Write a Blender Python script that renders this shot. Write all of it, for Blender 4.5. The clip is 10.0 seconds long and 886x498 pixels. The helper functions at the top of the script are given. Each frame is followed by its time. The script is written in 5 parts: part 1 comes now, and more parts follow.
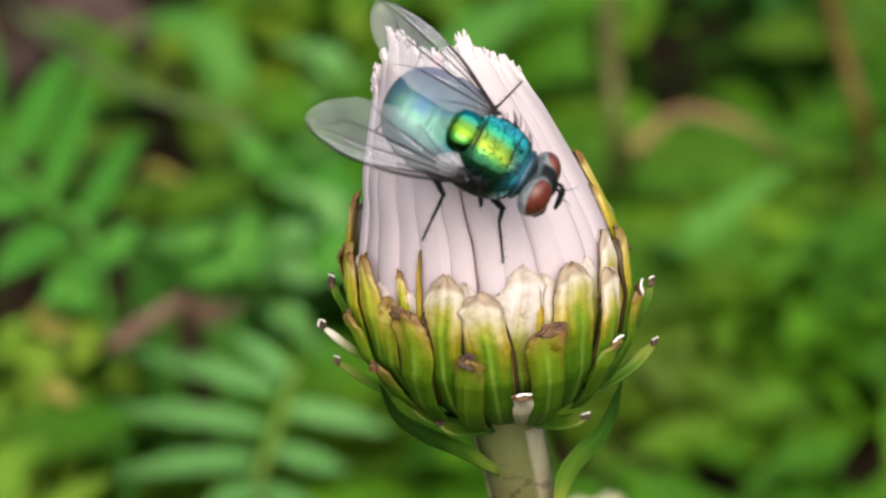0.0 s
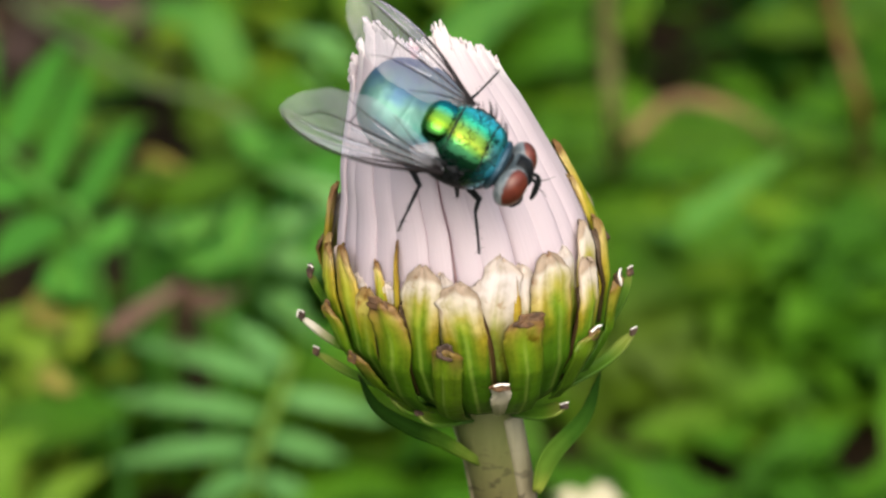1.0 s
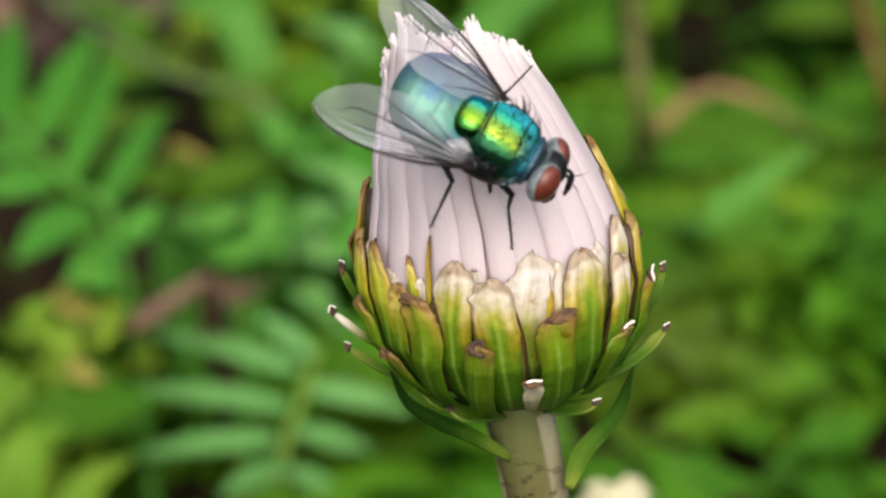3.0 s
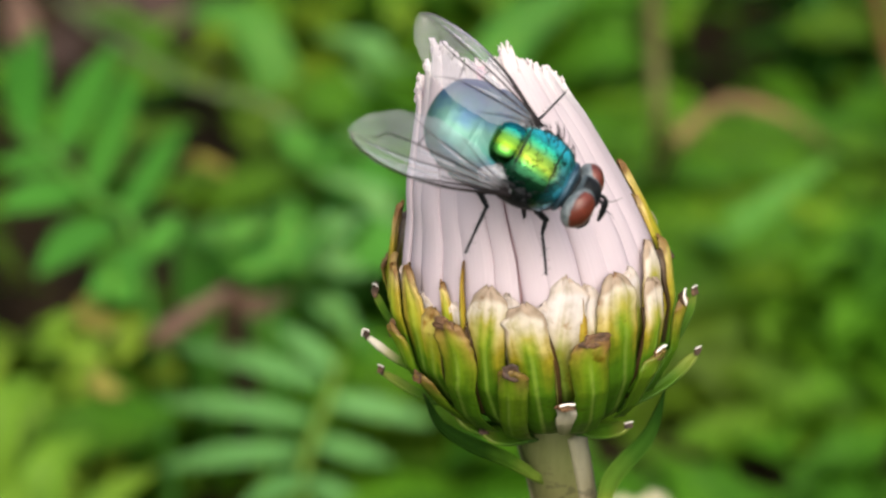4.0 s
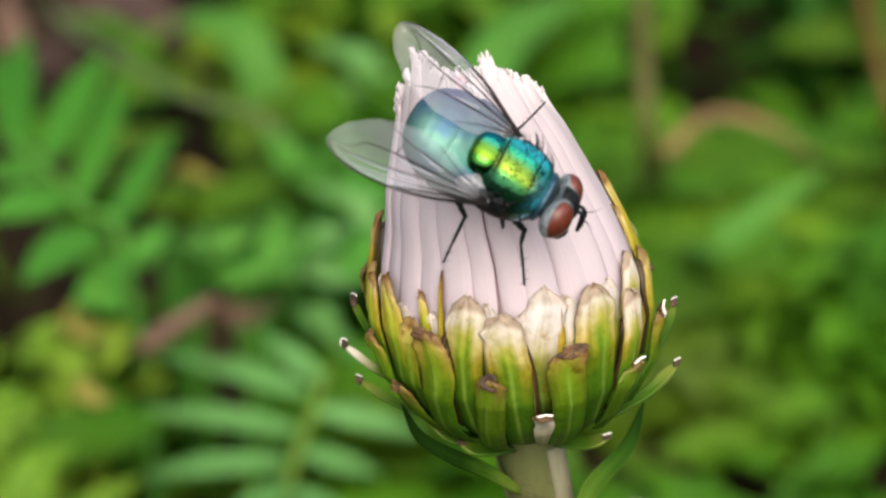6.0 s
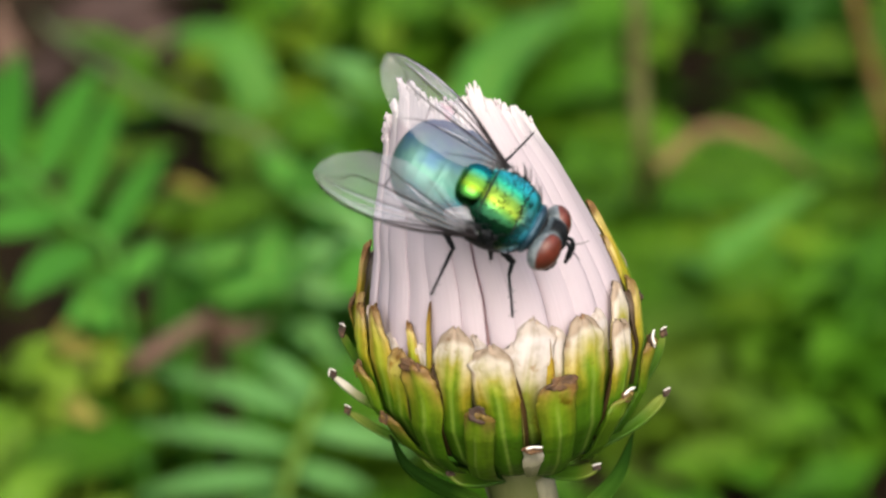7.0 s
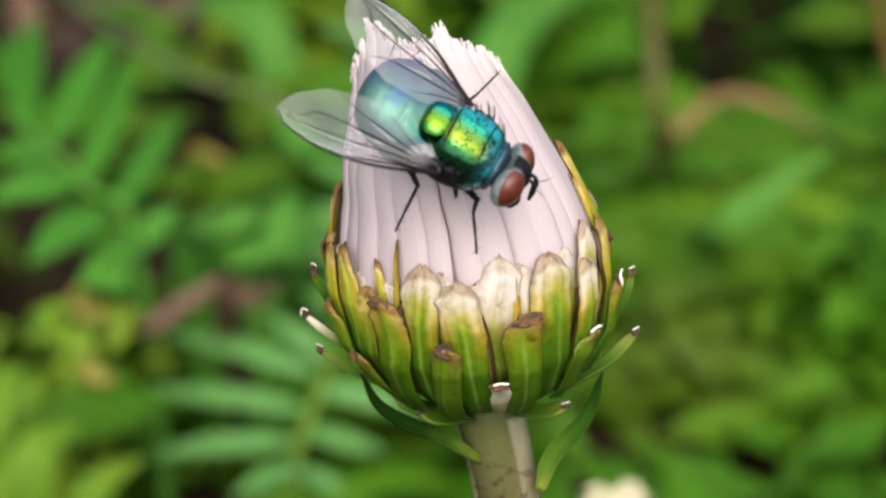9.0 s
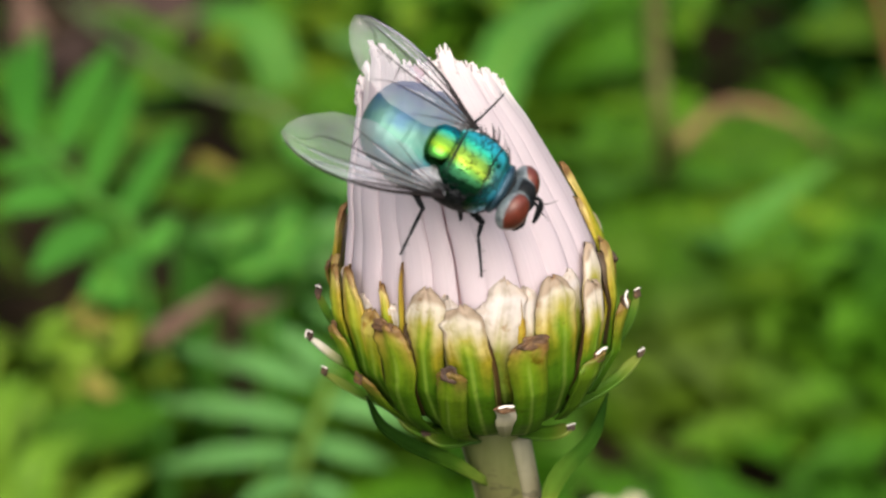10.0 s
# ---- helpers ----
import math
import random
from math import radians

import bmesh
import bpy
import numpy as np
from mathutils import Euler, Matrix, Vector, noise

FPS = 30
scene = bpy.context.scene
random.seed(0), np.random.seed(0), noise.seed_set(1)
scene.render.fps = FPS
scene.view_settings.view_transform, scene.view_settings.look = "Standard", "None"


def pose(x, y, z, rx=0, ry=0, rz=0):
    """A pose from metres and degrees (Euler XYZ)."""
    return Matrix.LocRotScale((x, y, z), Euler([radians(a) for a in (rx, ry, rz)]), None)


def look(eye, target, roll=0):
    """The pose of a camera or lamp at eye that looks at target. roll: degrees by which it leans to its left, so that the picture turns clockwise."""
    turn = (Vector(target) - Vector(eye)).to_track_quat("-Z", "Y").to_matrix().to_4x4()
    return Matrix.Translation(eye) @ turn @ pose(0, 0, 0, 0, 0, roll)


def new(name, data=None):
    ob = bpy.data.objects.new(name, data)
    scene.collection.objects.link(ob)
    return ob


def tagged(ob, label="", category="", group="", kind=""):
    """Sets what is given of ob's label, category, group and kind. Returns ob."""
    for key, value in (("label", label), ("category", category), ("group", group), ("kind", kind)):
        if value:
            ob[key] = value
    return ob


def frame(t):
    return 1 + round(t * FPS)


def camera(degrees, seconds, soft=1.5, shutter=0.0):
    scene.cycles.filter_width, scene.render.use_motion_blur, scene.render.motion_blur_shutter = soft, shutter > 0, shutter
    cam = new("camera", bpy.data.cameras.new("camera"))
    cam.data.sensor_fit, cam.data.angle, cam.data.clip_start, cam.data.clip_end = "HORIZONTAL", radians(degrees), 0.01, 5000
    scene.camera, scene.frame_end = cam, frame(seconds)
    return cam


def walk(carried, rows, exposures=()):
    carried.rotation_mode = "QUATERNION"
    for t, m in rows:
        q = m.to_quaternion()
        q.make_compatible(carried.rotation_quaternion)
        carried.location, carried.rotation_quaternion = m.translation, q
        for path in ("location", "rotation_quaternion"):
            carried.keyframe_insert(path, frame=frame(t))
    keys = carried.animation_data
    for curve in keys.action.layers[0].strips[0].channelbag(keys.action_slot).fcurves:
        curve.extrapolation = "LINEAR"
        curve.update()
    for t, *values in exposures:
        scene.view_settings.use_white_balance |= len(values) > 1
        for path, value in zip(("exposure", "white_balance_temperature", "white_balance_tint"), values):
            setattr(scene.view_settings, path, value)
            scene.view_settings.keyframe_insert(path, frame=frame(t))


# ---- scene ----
# A green bottle fly on a closed pink flower head, filmed from a hand's width away.
# World in metres; the flower's shapes below are given in millimetres.
MM = 0.001

# -- camera ------------------------------------------------------------------
cam = camera(16.0, 10.0, soft=2.4)
cam.data.dof.use_dof = True
cam.data.dof.focus_distance = 0.1465
cam.data.dof.aperture_fstop = 54.0
PATH = [
    (0, 0.000000, -0.132321, 0.167702, 65.0000, -0.0000, 0.0000),
    (0.1, -0.000727, -0.132360, 0.167724, 64.9863, 0.0848, 0.0699),
    (0.2, -0.002288, -0.132519, 0.168083, 64.8943, -0.1431, 0.1274),
    (0.3, -0.001819, -0.132183, 0.168496, 64.8308, -0.0561, 0.0829),
    (0.4, -0.000685, -0.132243, 0.168585, 64.8539, 0.1027, 0.2210),
    (0.5, 0.000202, -0.132417, 0.168425, 64.9346, 0.2745, 0.2334),
    (0.6, -0.000700, -0.132688, 0.168303, 64.9891, 0.2181, 0.1979),
    (0.7, -0.001536, -0.132132, 0.168307, 64.9121, 0.1191, 0.0609),
    (0.8, -0.001784, -0.132349, 0.168623, 64.7954, -0.0587, 0.1247),
    (0.9, 0.000157, -0.132130, 0.168236, 64.7674, 0.0482, 0.1647),
    (1, 0.001555, -0.132307, 0.167904, 64.7479, 0.1854, 0.1346),
    (1.1, 0.001994, -0.132227, 0.167761, 64.7545, 0.2272, 0.0963),
    (1.2, 0.002006, -0.132314, 0.167754, 64.6870, 0.1758, 0.0349),
    (1.3, 0.002255, -0.131805, 0.168315, 64.4787, 0.1947, -0.0442),
    (1.4, 0.001695, -0.131622, 0.168742, 64.4289, 0.2122, -0.1048),
    (1.5, 0.001061, -0.131659, 0.169018, 64.4839, 0.2228, -0.0248),
    (1.6, 0.001244, -0.131818, 0.168995, 64.6014, 0.2888, 0.0984),
    (1.7, 0.001341, -0.132185, 0.168022, 64.7306, 0.2602, 0.1739),
    (1.8, 0.001476, -0.132104, 0.167059, 64.6631, 0.1688, 0.1654),
    (1.9, 0.002034, -0.131768, 0.166840, 64.4739, 0.1387, 0.1594),
    (2, 0.002190, -0.131617, 0.166871, 64.3030, 0.1112, 0.1816),
    (2.1, 0.002022, -0.131574, 0.166903, 64.2650, 0.1647, 0.1475),
    (2.2, 0.001567, -0.131640, 0.166938, 64.2679, 0.1019, 0.1951),
    (2.3, 0.002122, -0.131338, 0.167660, 64.2451, 0.2350, 0.1730),
    (2.4, 0.002372, -0.130927, 0.168487, 64.2820, 0.2425, 0.1773),
    (2.5, 0.002601, -0.130725, 0.169412, 64.2983, 0.3148, 0.2428),
    (2.6, 0.001890, -0.131298, 0.168523, 64.4655, 0.3221, 0.3108),
    (2.7, 0.001472, -0.131607, 0.167767, 64.5593, 0.3408, 0.3708),
    (3.8, 0.000190, -0.131635, 0.168980, 64.3725, 0.2255, 0.7816),
    (3.9, -0.000292, -0.131925, 0.168832, 64.5921, 0.2614, 0.7125),
    (4, 0.000027, -0.131932, 0.169210, 64.5901, 0.3472, 0.7185),
    (4.1, 0.000992, -0.132419, 0.168114, 64.6386, 0.3902, 0.7977),
    (4.2, 0.001701, -0.132252, 0.167589, 64.4612, 0.3307, 0.8102),
    (4.3, 0.000572, -0.132122, 0.167543, 64.2411, 0.4253, 0.6732),
    (4.4, 0.000245, -0.131947, 0.167921, 64.1756, 0.2169, 0.6975),
    (4.5, -0.000169, -0.131927, 0.168488, 64.1676, 0.1658, 0.7207),
    (4.6, -0.000183, -0.132171, 0.167922, 64.2684, 0.0351, 0.7515),
    (4.7, 0.000493, -0.132107, 0.167501, 64.2667, 0.0558, 0.7807),
    (4.8, 0.000894, -0.131932, 0.167779, 64.1886, 0.1223, 0.6966),
    (4.9, 0.000385, -0.131528, 0.167960, 64.1800, -0.0340, 0.6031),
    (5, -0.000176, -0.131629, 0.168171, 64.1894, -0.0523, 0.5031),
    (5.1, 0.000043, -0.131864, 0.167654, 64.2796, -0.1159, 0.5368),
    (5.2, 0.001360, -0.131731, 0.167571, 64.2671, -0.0345, 0.5176),
    (5.3, 0.002374, -0.131478, 0.168181, 64.2228, 0.0295, 0.5701),
    (5.4, 0.001639, -0.131298, 0.168549, 64.2836, -0.0400, 0.4110),
    (5.5, 0.000633, -0.131583, 0.168139, 64.3616, -0.0930, 0.3352),
    (5.6, 0.000427, -0.131775, 0.168230, 64.3972, -0.1322, 0.3440),
    (5.7, 0.000925, -0.131806, 0.168684, 64.5042, -0.0395, 0.7512),
    (6.8, -0.000128, -0.131024, 0.169390, 65.0406, 0.0013, 0.7790),
    (6.9, 0.000044, -0.131010, 0.169798, 64.9892, 0.0427, 0.6742),
    (7, 0.001202, -0.130609, 0.169881, 64.8710, 0.0549, 0.7098),
    (7.1, 0.002513, -0.130775, 0.169542, 64.7958, 0.0865, 0.7925),
    (7.2, 0.003417, -0.130751, 0.169470, 64.7858, 0.2253, 0.7086),
    (7.3, 0.002546, -0.130814, 0.169820, 64.7929, -0.0479, 0.6241),
    (7.4, 0.002759, -0.130774, 0.170017, 64.8869, 0.1091, 0.5146),
    (7.5, 0.003459, -0.130645, 0.170655, 64.7825, 0.1200, 0.6077),
    (7.6, 0.004185, -0.130729, 0.170859, 64.8357, 0.2503, 0.6672),
    (7.7, 0.004582, -0.130746, 0.170575, 64.8197, 0.2685, 0.8255),
    (7.8, 0.003627, -0.131410, 0.170120, 64.9299, 0.1570, 0.7078),
    (7.9, 0.001966, -0.131932, 0.169502, 64.9314, -0.1080, 0.6595),
    (8, 0.002266, -0.132029, 0.169347, 64.9051, -0.0615, 0.7838),
    (8.1, 0.003821, -0.131709, 0.169726, 64.7993, 0.0302, 0.9605),
    (8.2, 0.004700, -0.131491, 0.170008, 64.7808, 0.1803, 0.9955),
    (8.3, 0.004434, -0.131868, 0.169671, 64.7758, 0.2214, 1.0063),
    (8.4, 0.002544, -0.132450, 0.168527, 64.8888, 0.0950, 0.8292),
    (8.5, 0.001769, -0.132614, 0.167854, 64.8543, -0.0296, 0.8419),
    (8.6, 0.002094, -0.132569, 0.168327, 64.6665, 0.0322, 1.0295),
    (8.7, 0.002633, -0.132352, 0.168745, 64.5787, 0.1648, 1.1694),
    (8.8, 0.003337, -0.132307, 0.169286, 64.5130, 0.2883, 1.2243),
    (8.9, 0.003618, -0.132625, 0.168881, 64.6017, 0.3026, 1.3282),
    (9, 0.005010, -0.132760, 0.168557, 64.5978, 0.4909, 1.4926),
    (9.1, 0.004532, -0.132523, 0.168278, 64.5714, 0.4264, 1.4195),
    (9.2, 0.004215, -0.132525, 0.168977, 64.4774, 0.4575, 1.3935),
    (9.3, 0.003565, -0.132359, 0.169679, 64.4602, 0.3698, 1.3772),
    (9.4, 0.003472, -0.132404, 0.170127, 64.5117, 0.4093, 1.4409),
    (9.5, 0.004196, -0.132954, 0.168786, 64.7023, 0.4404, 1.5254),
    (9.6, 0.004915, -0.132889, 0.167998, 64.6985, 0.5254, 1.4792),
    (9.7, 0.004514, -0.132594, 0.168720, 64.5800, 0.4475, 1.3876),
    (9.8, 0.004056, -0.132226, 0.169649, 64.5127, 0.4900, 1.3593),
    (9.9, 0.004230, -0.132008, 0.169776, 64.5868, 0.5486, 1.4087),
    (10, 0.004884, -0.132156, 0.169311, 64.6358, 0.5792, 1.4980),
]
walk(cam, [(t, pose(x, y, z, rx, ry, rz)) for t, x, y, z, rx, ry, rz in PATH], exposures=[(0, 0.64, 6500, 9), (10, 0.64, 6500, 9)])

# -- light: bright overcast sky, a broad veiled sun high up ------------------------
SUN_ELEVATION, SUN_TURN = 50, 172
world = bpy.data.worlds.new("sky")
scene.world = world
world.use_nodes = True
wn = world.node_tree.nodes
sky = wn.new("ShaderNodeTexSky")
sky.sky_type = "NISHITA"
sky.sun_disc = False
sky.sun_elevation = radians(SUN_ELEVATION)
sky.sun_rotation = radians(SUN_TURN)
sky.air_density, sky.dust_density, sky.ozone_density = 1.0, 9.0, 0.6
wn["Background"].inputs["Strength"].default_value = 0.15
world.node_tree.links.new(sky.outputs[0], wn["Background"].inputs["Color"])
sun = new("sun", bpy.data.lights.new("sun", "SUN"))
sun.data.energy = 1.4
sun.data.angle = radians(110)
sun.data.color = (1.0, 0.96, 0.9)
az = radians(SUN_TURN)
sun_way = Vector((math.sin(az) * math.cos(radians(SUN_ELEVATION)), math.cos(az) * math.cos(radians(SUN_ELEVATION)), math.sin(radians(SUN_ELEVATION))))
sun.matrix_world = look(sun_way * 3, (0, 0, 0))


# -- materials -----------------------------------------------------------------
def shader(name, rough=0.5, metal=0.0, spec=0.5):
    m = bpy.data.materials.new(name)
    m.use_nodes = True
    b = m.node_tree.nodes["Principled BSDF"]
    b.inputs["Roughness"].default_value = rough
    b.inputs["Metallic"].default_value = metal
    b.inputs["Specular IOR Level"].default_value = spec
    return m, m.node_tree.nodes, m.node_tree.links, b


def ramp(nodes, stops):
    r = nodes.new("ShaderNodeValToRGB")
    els = r.color_ramp.elements
    while len(els) < len(stops):
        els.new(0.5)
    for e, (at, c) in zip(els, stops):
        e.position, e.color = at, (*c, 1)
    return r


def noise_tex(nodes, links, scale, detail=3.0, coord="Object", stretch=None):
    co = nodes.new("ShaderNodeTexCoord")
    tex = nodes.new("ShaderNodeTexNoise")
    tex.inputs["Scale"].default_value = scale
    tex.inputs["Detail"].default_value = detail
    if stretch:
        mp = nodes.new("ShaderNodeMapping")
        mp.inputs["Scale"].default_value = stretch
        links.new(co.outputs[coord], mp.inputs[0])
        links.new(mp.outputs[0], tex.inputs["Vector"])
    else:
        links.new(co.outputs[coord], tex.inputs["Vector"])
    return tex


def bump(nodes, links, b, height, strength, distance):
    n = nodes.new("ShaderNodeBump")
    n.inputs["Strength"].default_value = strength
    n.inputs["Distance"].default_value = distance
    links.new(height, n.inputs["Height"])
    links.new(n.outputs[0], b.inputs["Normal"])


def mixed(nodes, links, fac, a, b, mode="MIX"):
    x = nodes.new("ShaderNodeMix")
    x.data_type, x.blend_type = "RGBA", mode
    for sock, v in ((x.inputs[0], fac), (x.inputs[6], a), (x.inputs[7], b)):
        if isinstance(v, (int, float)):
            sock.default_value = v
        elif isinstance(v, tuple):
            sock.default_value = (*v, 1)
        else:
            links.new(v, sock)
    return x.outputs[2]


def sums(nodes, links, op, a, b=0.0, c=0.0):
    x = nodes.new("ShaderNodeMath")
    x.operation = op
    for sock, v in zip(x.inputs, (a, b, c)):
        if isinstance(v, (int, float)):
            sock.default_value = v
        else:
            links.new(v, sock)
    return x.outputs[0]


def plain(name, stops, scale, rough=0.5, metal=0.0, spec=0.5, relief=0.3, depth=0.0002, detail=3.0, stretch=None):
    """Colour from noise of that scale, with relief of a finer one."""
    m, nodes, links, b = shader(name, rough, metal, spec)
    tex = noise_tex(nodes, links, scale, detail, stretch=stretch)
    r = ramp(nodes, stops)
    links.new(tex.outputs[0], r.inputs[0])
    links.new(r.outputs[0], b.inputs["Base Color"])
    if relief:
        fine = noise_tex(nodes, links, scale * 4, 2.0, stretch=stretch)
        bump(nodes, links, b, fine.outputs[0], relief, depth)
    return m


def strip_material(name, along, rough=0.5, light_through=0.0, streak=(0.72, 1.12), glow=None, gloss=0.35):
    """For a strip with UV: x across, y along. along: colour stops from base to tip."""
    m, nodes, links, b = shader(name, rough, 0.0, gloss)
    uv = nodes.new("ShaderNodeUVMap")
    sep = nodes.new("ShaderNodeSeparateXYZ")
    links.new(uv.outputs[0], sep.inputs[0])
    info = nodes.new("ShaderNodeObjectInfo")
    wob = noise_tex(nodes, links, 900, 3.0)
    shift = sums(nodes, links, "MULTIPLY_ADD", wob.outputs[0], 0.22, -0.11)
    shift = sums(nodes, links, "MULTIPLY_ADD", info.outputs["Random"], 0.18, sums(nodes, links, "SUBTRACT", shift, 0.09))
    v = sums(nodes, links, "ADD", sep.outputs[1], shift)
    r = ramp(nodes, along)
    links.new(v, r.inputs[0])
    col = r.outputs[0]
    # streaks along the strip
    mp = nodes.new("ShaderNodeMapping")
    mp.inputs["Scale"].default_value = (14, 1.2, 1)
    links.new(uv.outputs[0], mp.inputs[0])
    st = nodes.new("ShaderNodeTexNoise")
    st.inputs["Scale"].default_value = 1.6
    st.inputs["Detail"].default_value = 4
    off = nodes.new("ShaderNodeVectorMath")
    links.new(mp.outputs[0], off.inputs[0])
    comb = nodes.new("ShaderNodeCombineXYZ")
    links.new(sums(nodes, links, "MULTIPLY", info.outputs["Random"], 50.0), comb.inputs[1])
    links.new(comb.outputs[0], off.inputs[1])
    links.new(off.outputs[0], st.inputs["Vector"])
    sr = ramp(nodes, [(0.3, (streak[0],) * 3), (0.7, (streak[1],) * 3)])
    links.new(st.outputs[0], sr.inputs[0])
    col = mixed(nodes, links, 1.0, col, sr.outputs[0], "MULTIPLY")
    links.new(col, b.inputs["Base Color"])
    bump(nodes, links, b, st.outputs[0], 0.25, 0.0001)
    if light_through:
        t = nodes.new("ShaderNodeBsdfTranslucent")
        links.new(mixed(nodes, links, 1.0, col, glow, "MULTIPLY") if glow else col, t.inputs[0])
        mx = nodes.new("ShaderNodeMixShader")
        mx.inputs[0].default_value = light_through
        links.new(b.outputs[0], mx.inputs[1])
        links.new(t.outputs[0], mx.inputs[2])
        links.new(mx.outputs[0], nodes["Material Output"].inputs[0])
    return m


def bract_material(name, middle, sides, rim, rim_from, rim_to, rough=0.42, light_through=0.2, rim_wide=0.16, tip_dry=0.62):
    """A scale's skin on UV (x across, y along): colour stops for its middle streak and for its sides, and a withered rim towards the end."""
    m, nodes, links, b = shader(name, rough, 0.0, 0.3)
    uv = nodes.new("ShaderNodeUVMap")
    sep = nodes.new("ShaderNodeSeparateXYZ")
    links.new(uv.outputs[0], sep.inputs[0])
    info = nodes.new("ShaderNodeObjectInfo")
    wob = noise_tex(nodes, links, 650, 4.0)
    comb = nodes.new("ShaderNodeCombineXYZ")
    links.new(sums(nodes, links, "MULTIPLY", sep.outputs[0], 5.5), comb.inputs[0])
    links.new(sums(nodes, links, "MULTIPLY", sep.outputs[1], 1.4), comb.inputs[1])
    links.new(sums(nodes, links, "MULTIPLY", info.outputs["Random"], 40.0), comb.inputs[2])
    streak = nodes.new("ShaderNodeTexNoise")
    streak.inputs["Scale"].default_value = 1.0
    streak.inputs["Detail"].default_value = 2.0
    links.new(comb.outputs[0], streak.inputs["Vector"])
    shift = sums(nodes, links, "MULTIPLY_ADD", wob.outputs[0], 0.2, sums(nodes, links, "MULTIPLY_ADD", streak.outputs[0], 0.3, -0.25))
    shift = sums(nodes, links, "MULTIPLY_ADD", info.outputs["Random"], 0.16, sums(nodes, links, "SUBTRACT", shift, 0.08))
    v = sums(nodes, links, "ADD", sep.outputs[1], shift)
    d = sums(nodes, links, "ABSOLUTE", sums(nodes, links, "MULTIPLY_ADD", sep.outputs[0], 2.0, -1.0))
    a, c = ramp(nodes, middle), ramp(nodes, sides)
    links.new(v, a.inputs[0])
    links.new(v, c.inputs[0])
    # the green streak keeps off the middle line a little, by another amount on each scale
    off = sums(nodes, links, "MULTIPLY_ADD", info.outputs["Random"], 0.5, -0.25)
    d2 = sums(nodes, links, "ABSOLUTE", sums(nodes, links, "ADD", sums(nodes, links, "MULTIPLY_ADD", sep.outputs[0], 2.0, -1.0), off))
    blend = nodes.new("ShaderNodeMapRange")
    blend.interpolation_type = "SMOOTHSTEP"
    blend.inputs[1].default_value, blend.inputs[2].default_value = 0.12, 0.78
    links.new(sums(nodes, links, "MULTIPLY_ADD", wob.outputs[0], 0.4, sums(nodes, links, "SUBTRACT", d2, 0.2)), blend.inputs[0])
    col = mixed(nodes, links, blend.outputs[0], a.outputs[0], c.outputs[0])
    # pale hairline along the keel
    vein = nodes.new("ShaderNodeMapRange")
    vein.inputs[1].default_value, vein.inputs[2].default_value = 0.16, 0.02
    vein.inputs[4].default_value = 0.28
    links.new(d2, vein.inputs[0])
    low = nodes.new("ShaderNodeMapRange")
    low.inputs[1].default_value, low.inputs[2].default_value = 0.75, 0.5
    links.new(v, low.inputs[0])
    col = mixed(nodes, links, sums(nodes, links, "MULTIPLY", vein.outputs[0], low.outputs[0]), col, (0.34, 0.45, 0.09))
    # withered rim, broken and uneven, round the end
    edge = sums(nodes, links, "MAXIMUM", d, sums(nodes, links, "MULTIPLY_ADD", sep.outputs[1], 7.0, -6.0))
    blot = noise_tex(nodes, links, 1100, 4.0)
    ragged = sums(nodes, links, "ADD", edge, sums(nodes, links, "MULTIPLY_ADD", wob.outputs[0], 0.9, -0.45))
    mr = nodes.new("ShaderNodeMapRange")
    mr.inputs[1].default_value, mr.inputs[2].default_value = 1.0 - rim_wide, 1.0
    links.new(ragged, mr.inputs[0])
    span = nodes.new("ShaderNodeMapRange")
    span.inputs[1].default_value, span.inputs[2].default_value = rim_from, rim_to
    links.new(v, span.inputs[0])
    arch = nodes.new("ShaderNodeMapRange")
    arch.inputs[1].default_value, arch.inputs[2].default_value = 0.9, 0.95
    links.new(sums(nodes, links, "MULTIPLY_ADD", wob.outputs[0], 0.12, sums(nodes, links, "MULTIPLY_ADD", sums(nodes, links, "MULTIPLY", d, d), 0.08, sums(nodes, links, "SUBTRACT", sep.outputs[1], 0.06))), arch.inputs[0])
    dry = sums(nodes, links, "MAXIMUM", sums(nodes, links, "MULTIPLY", sums(nodes, links, "MULTIPLY", mr.outputs[0], span.outputs[0]), 0.6), sums(nodes, links, "MULTIPLY", arch.outputs[0], tip_dry))
    col = mixed(nodes, links, dry, col, rim)
    # fine mottling and a few brown specks
    fine = noise_tex(nodes, links, 2600, 3.0)
    fr = ramp(nodes, [(0.3, (0.72, 0.74, 0.66)), (0.5, (0.95, 1, 0.98)), (0.72, (1.08, 1.12, 1.05))])
    links.new(sums(nodes, links, "MULTIPLY_ADD", streak.outputs[0], 0.6, sums(nodes, links, "MULTIPLY_ADD", fine.outputs[0], 0.6, -0.1)), fr.inputs[0])
    col = mixed(nodes, links, 1.0, col, fr.outputs[0], "MULTIPLY")
    br = ramp(nodes, [(0.27, (0.6, 0.42, 0.25)), (0.36, (1, 1, 1))])
    links.new(blot.outputs[0], br.inputs[0])
    col = mixed(nodes, links, 1.0, col, br.outputs[0], "MULTIPLY")
    links.new(col, b.inputs["Base Color"])
    bump(nodes, links, b, fine.outputs[0], 0.35, 0.0001)
    t = nodes.new("ShaderNodeBsdfTranslucent")
    links.new(col, t.inputs[0])
    mx = nodes.new("ShaderNodeMixShader")
    mx.inputs[0].default_value = light_through
    links.new(b.outputs[0], mx.inputs[1])
    links.new(t.outputs[0], mx.inputs[2])
    links.new(mx.outputs[0], nodes["Material Output"].inputs[0])
    return m


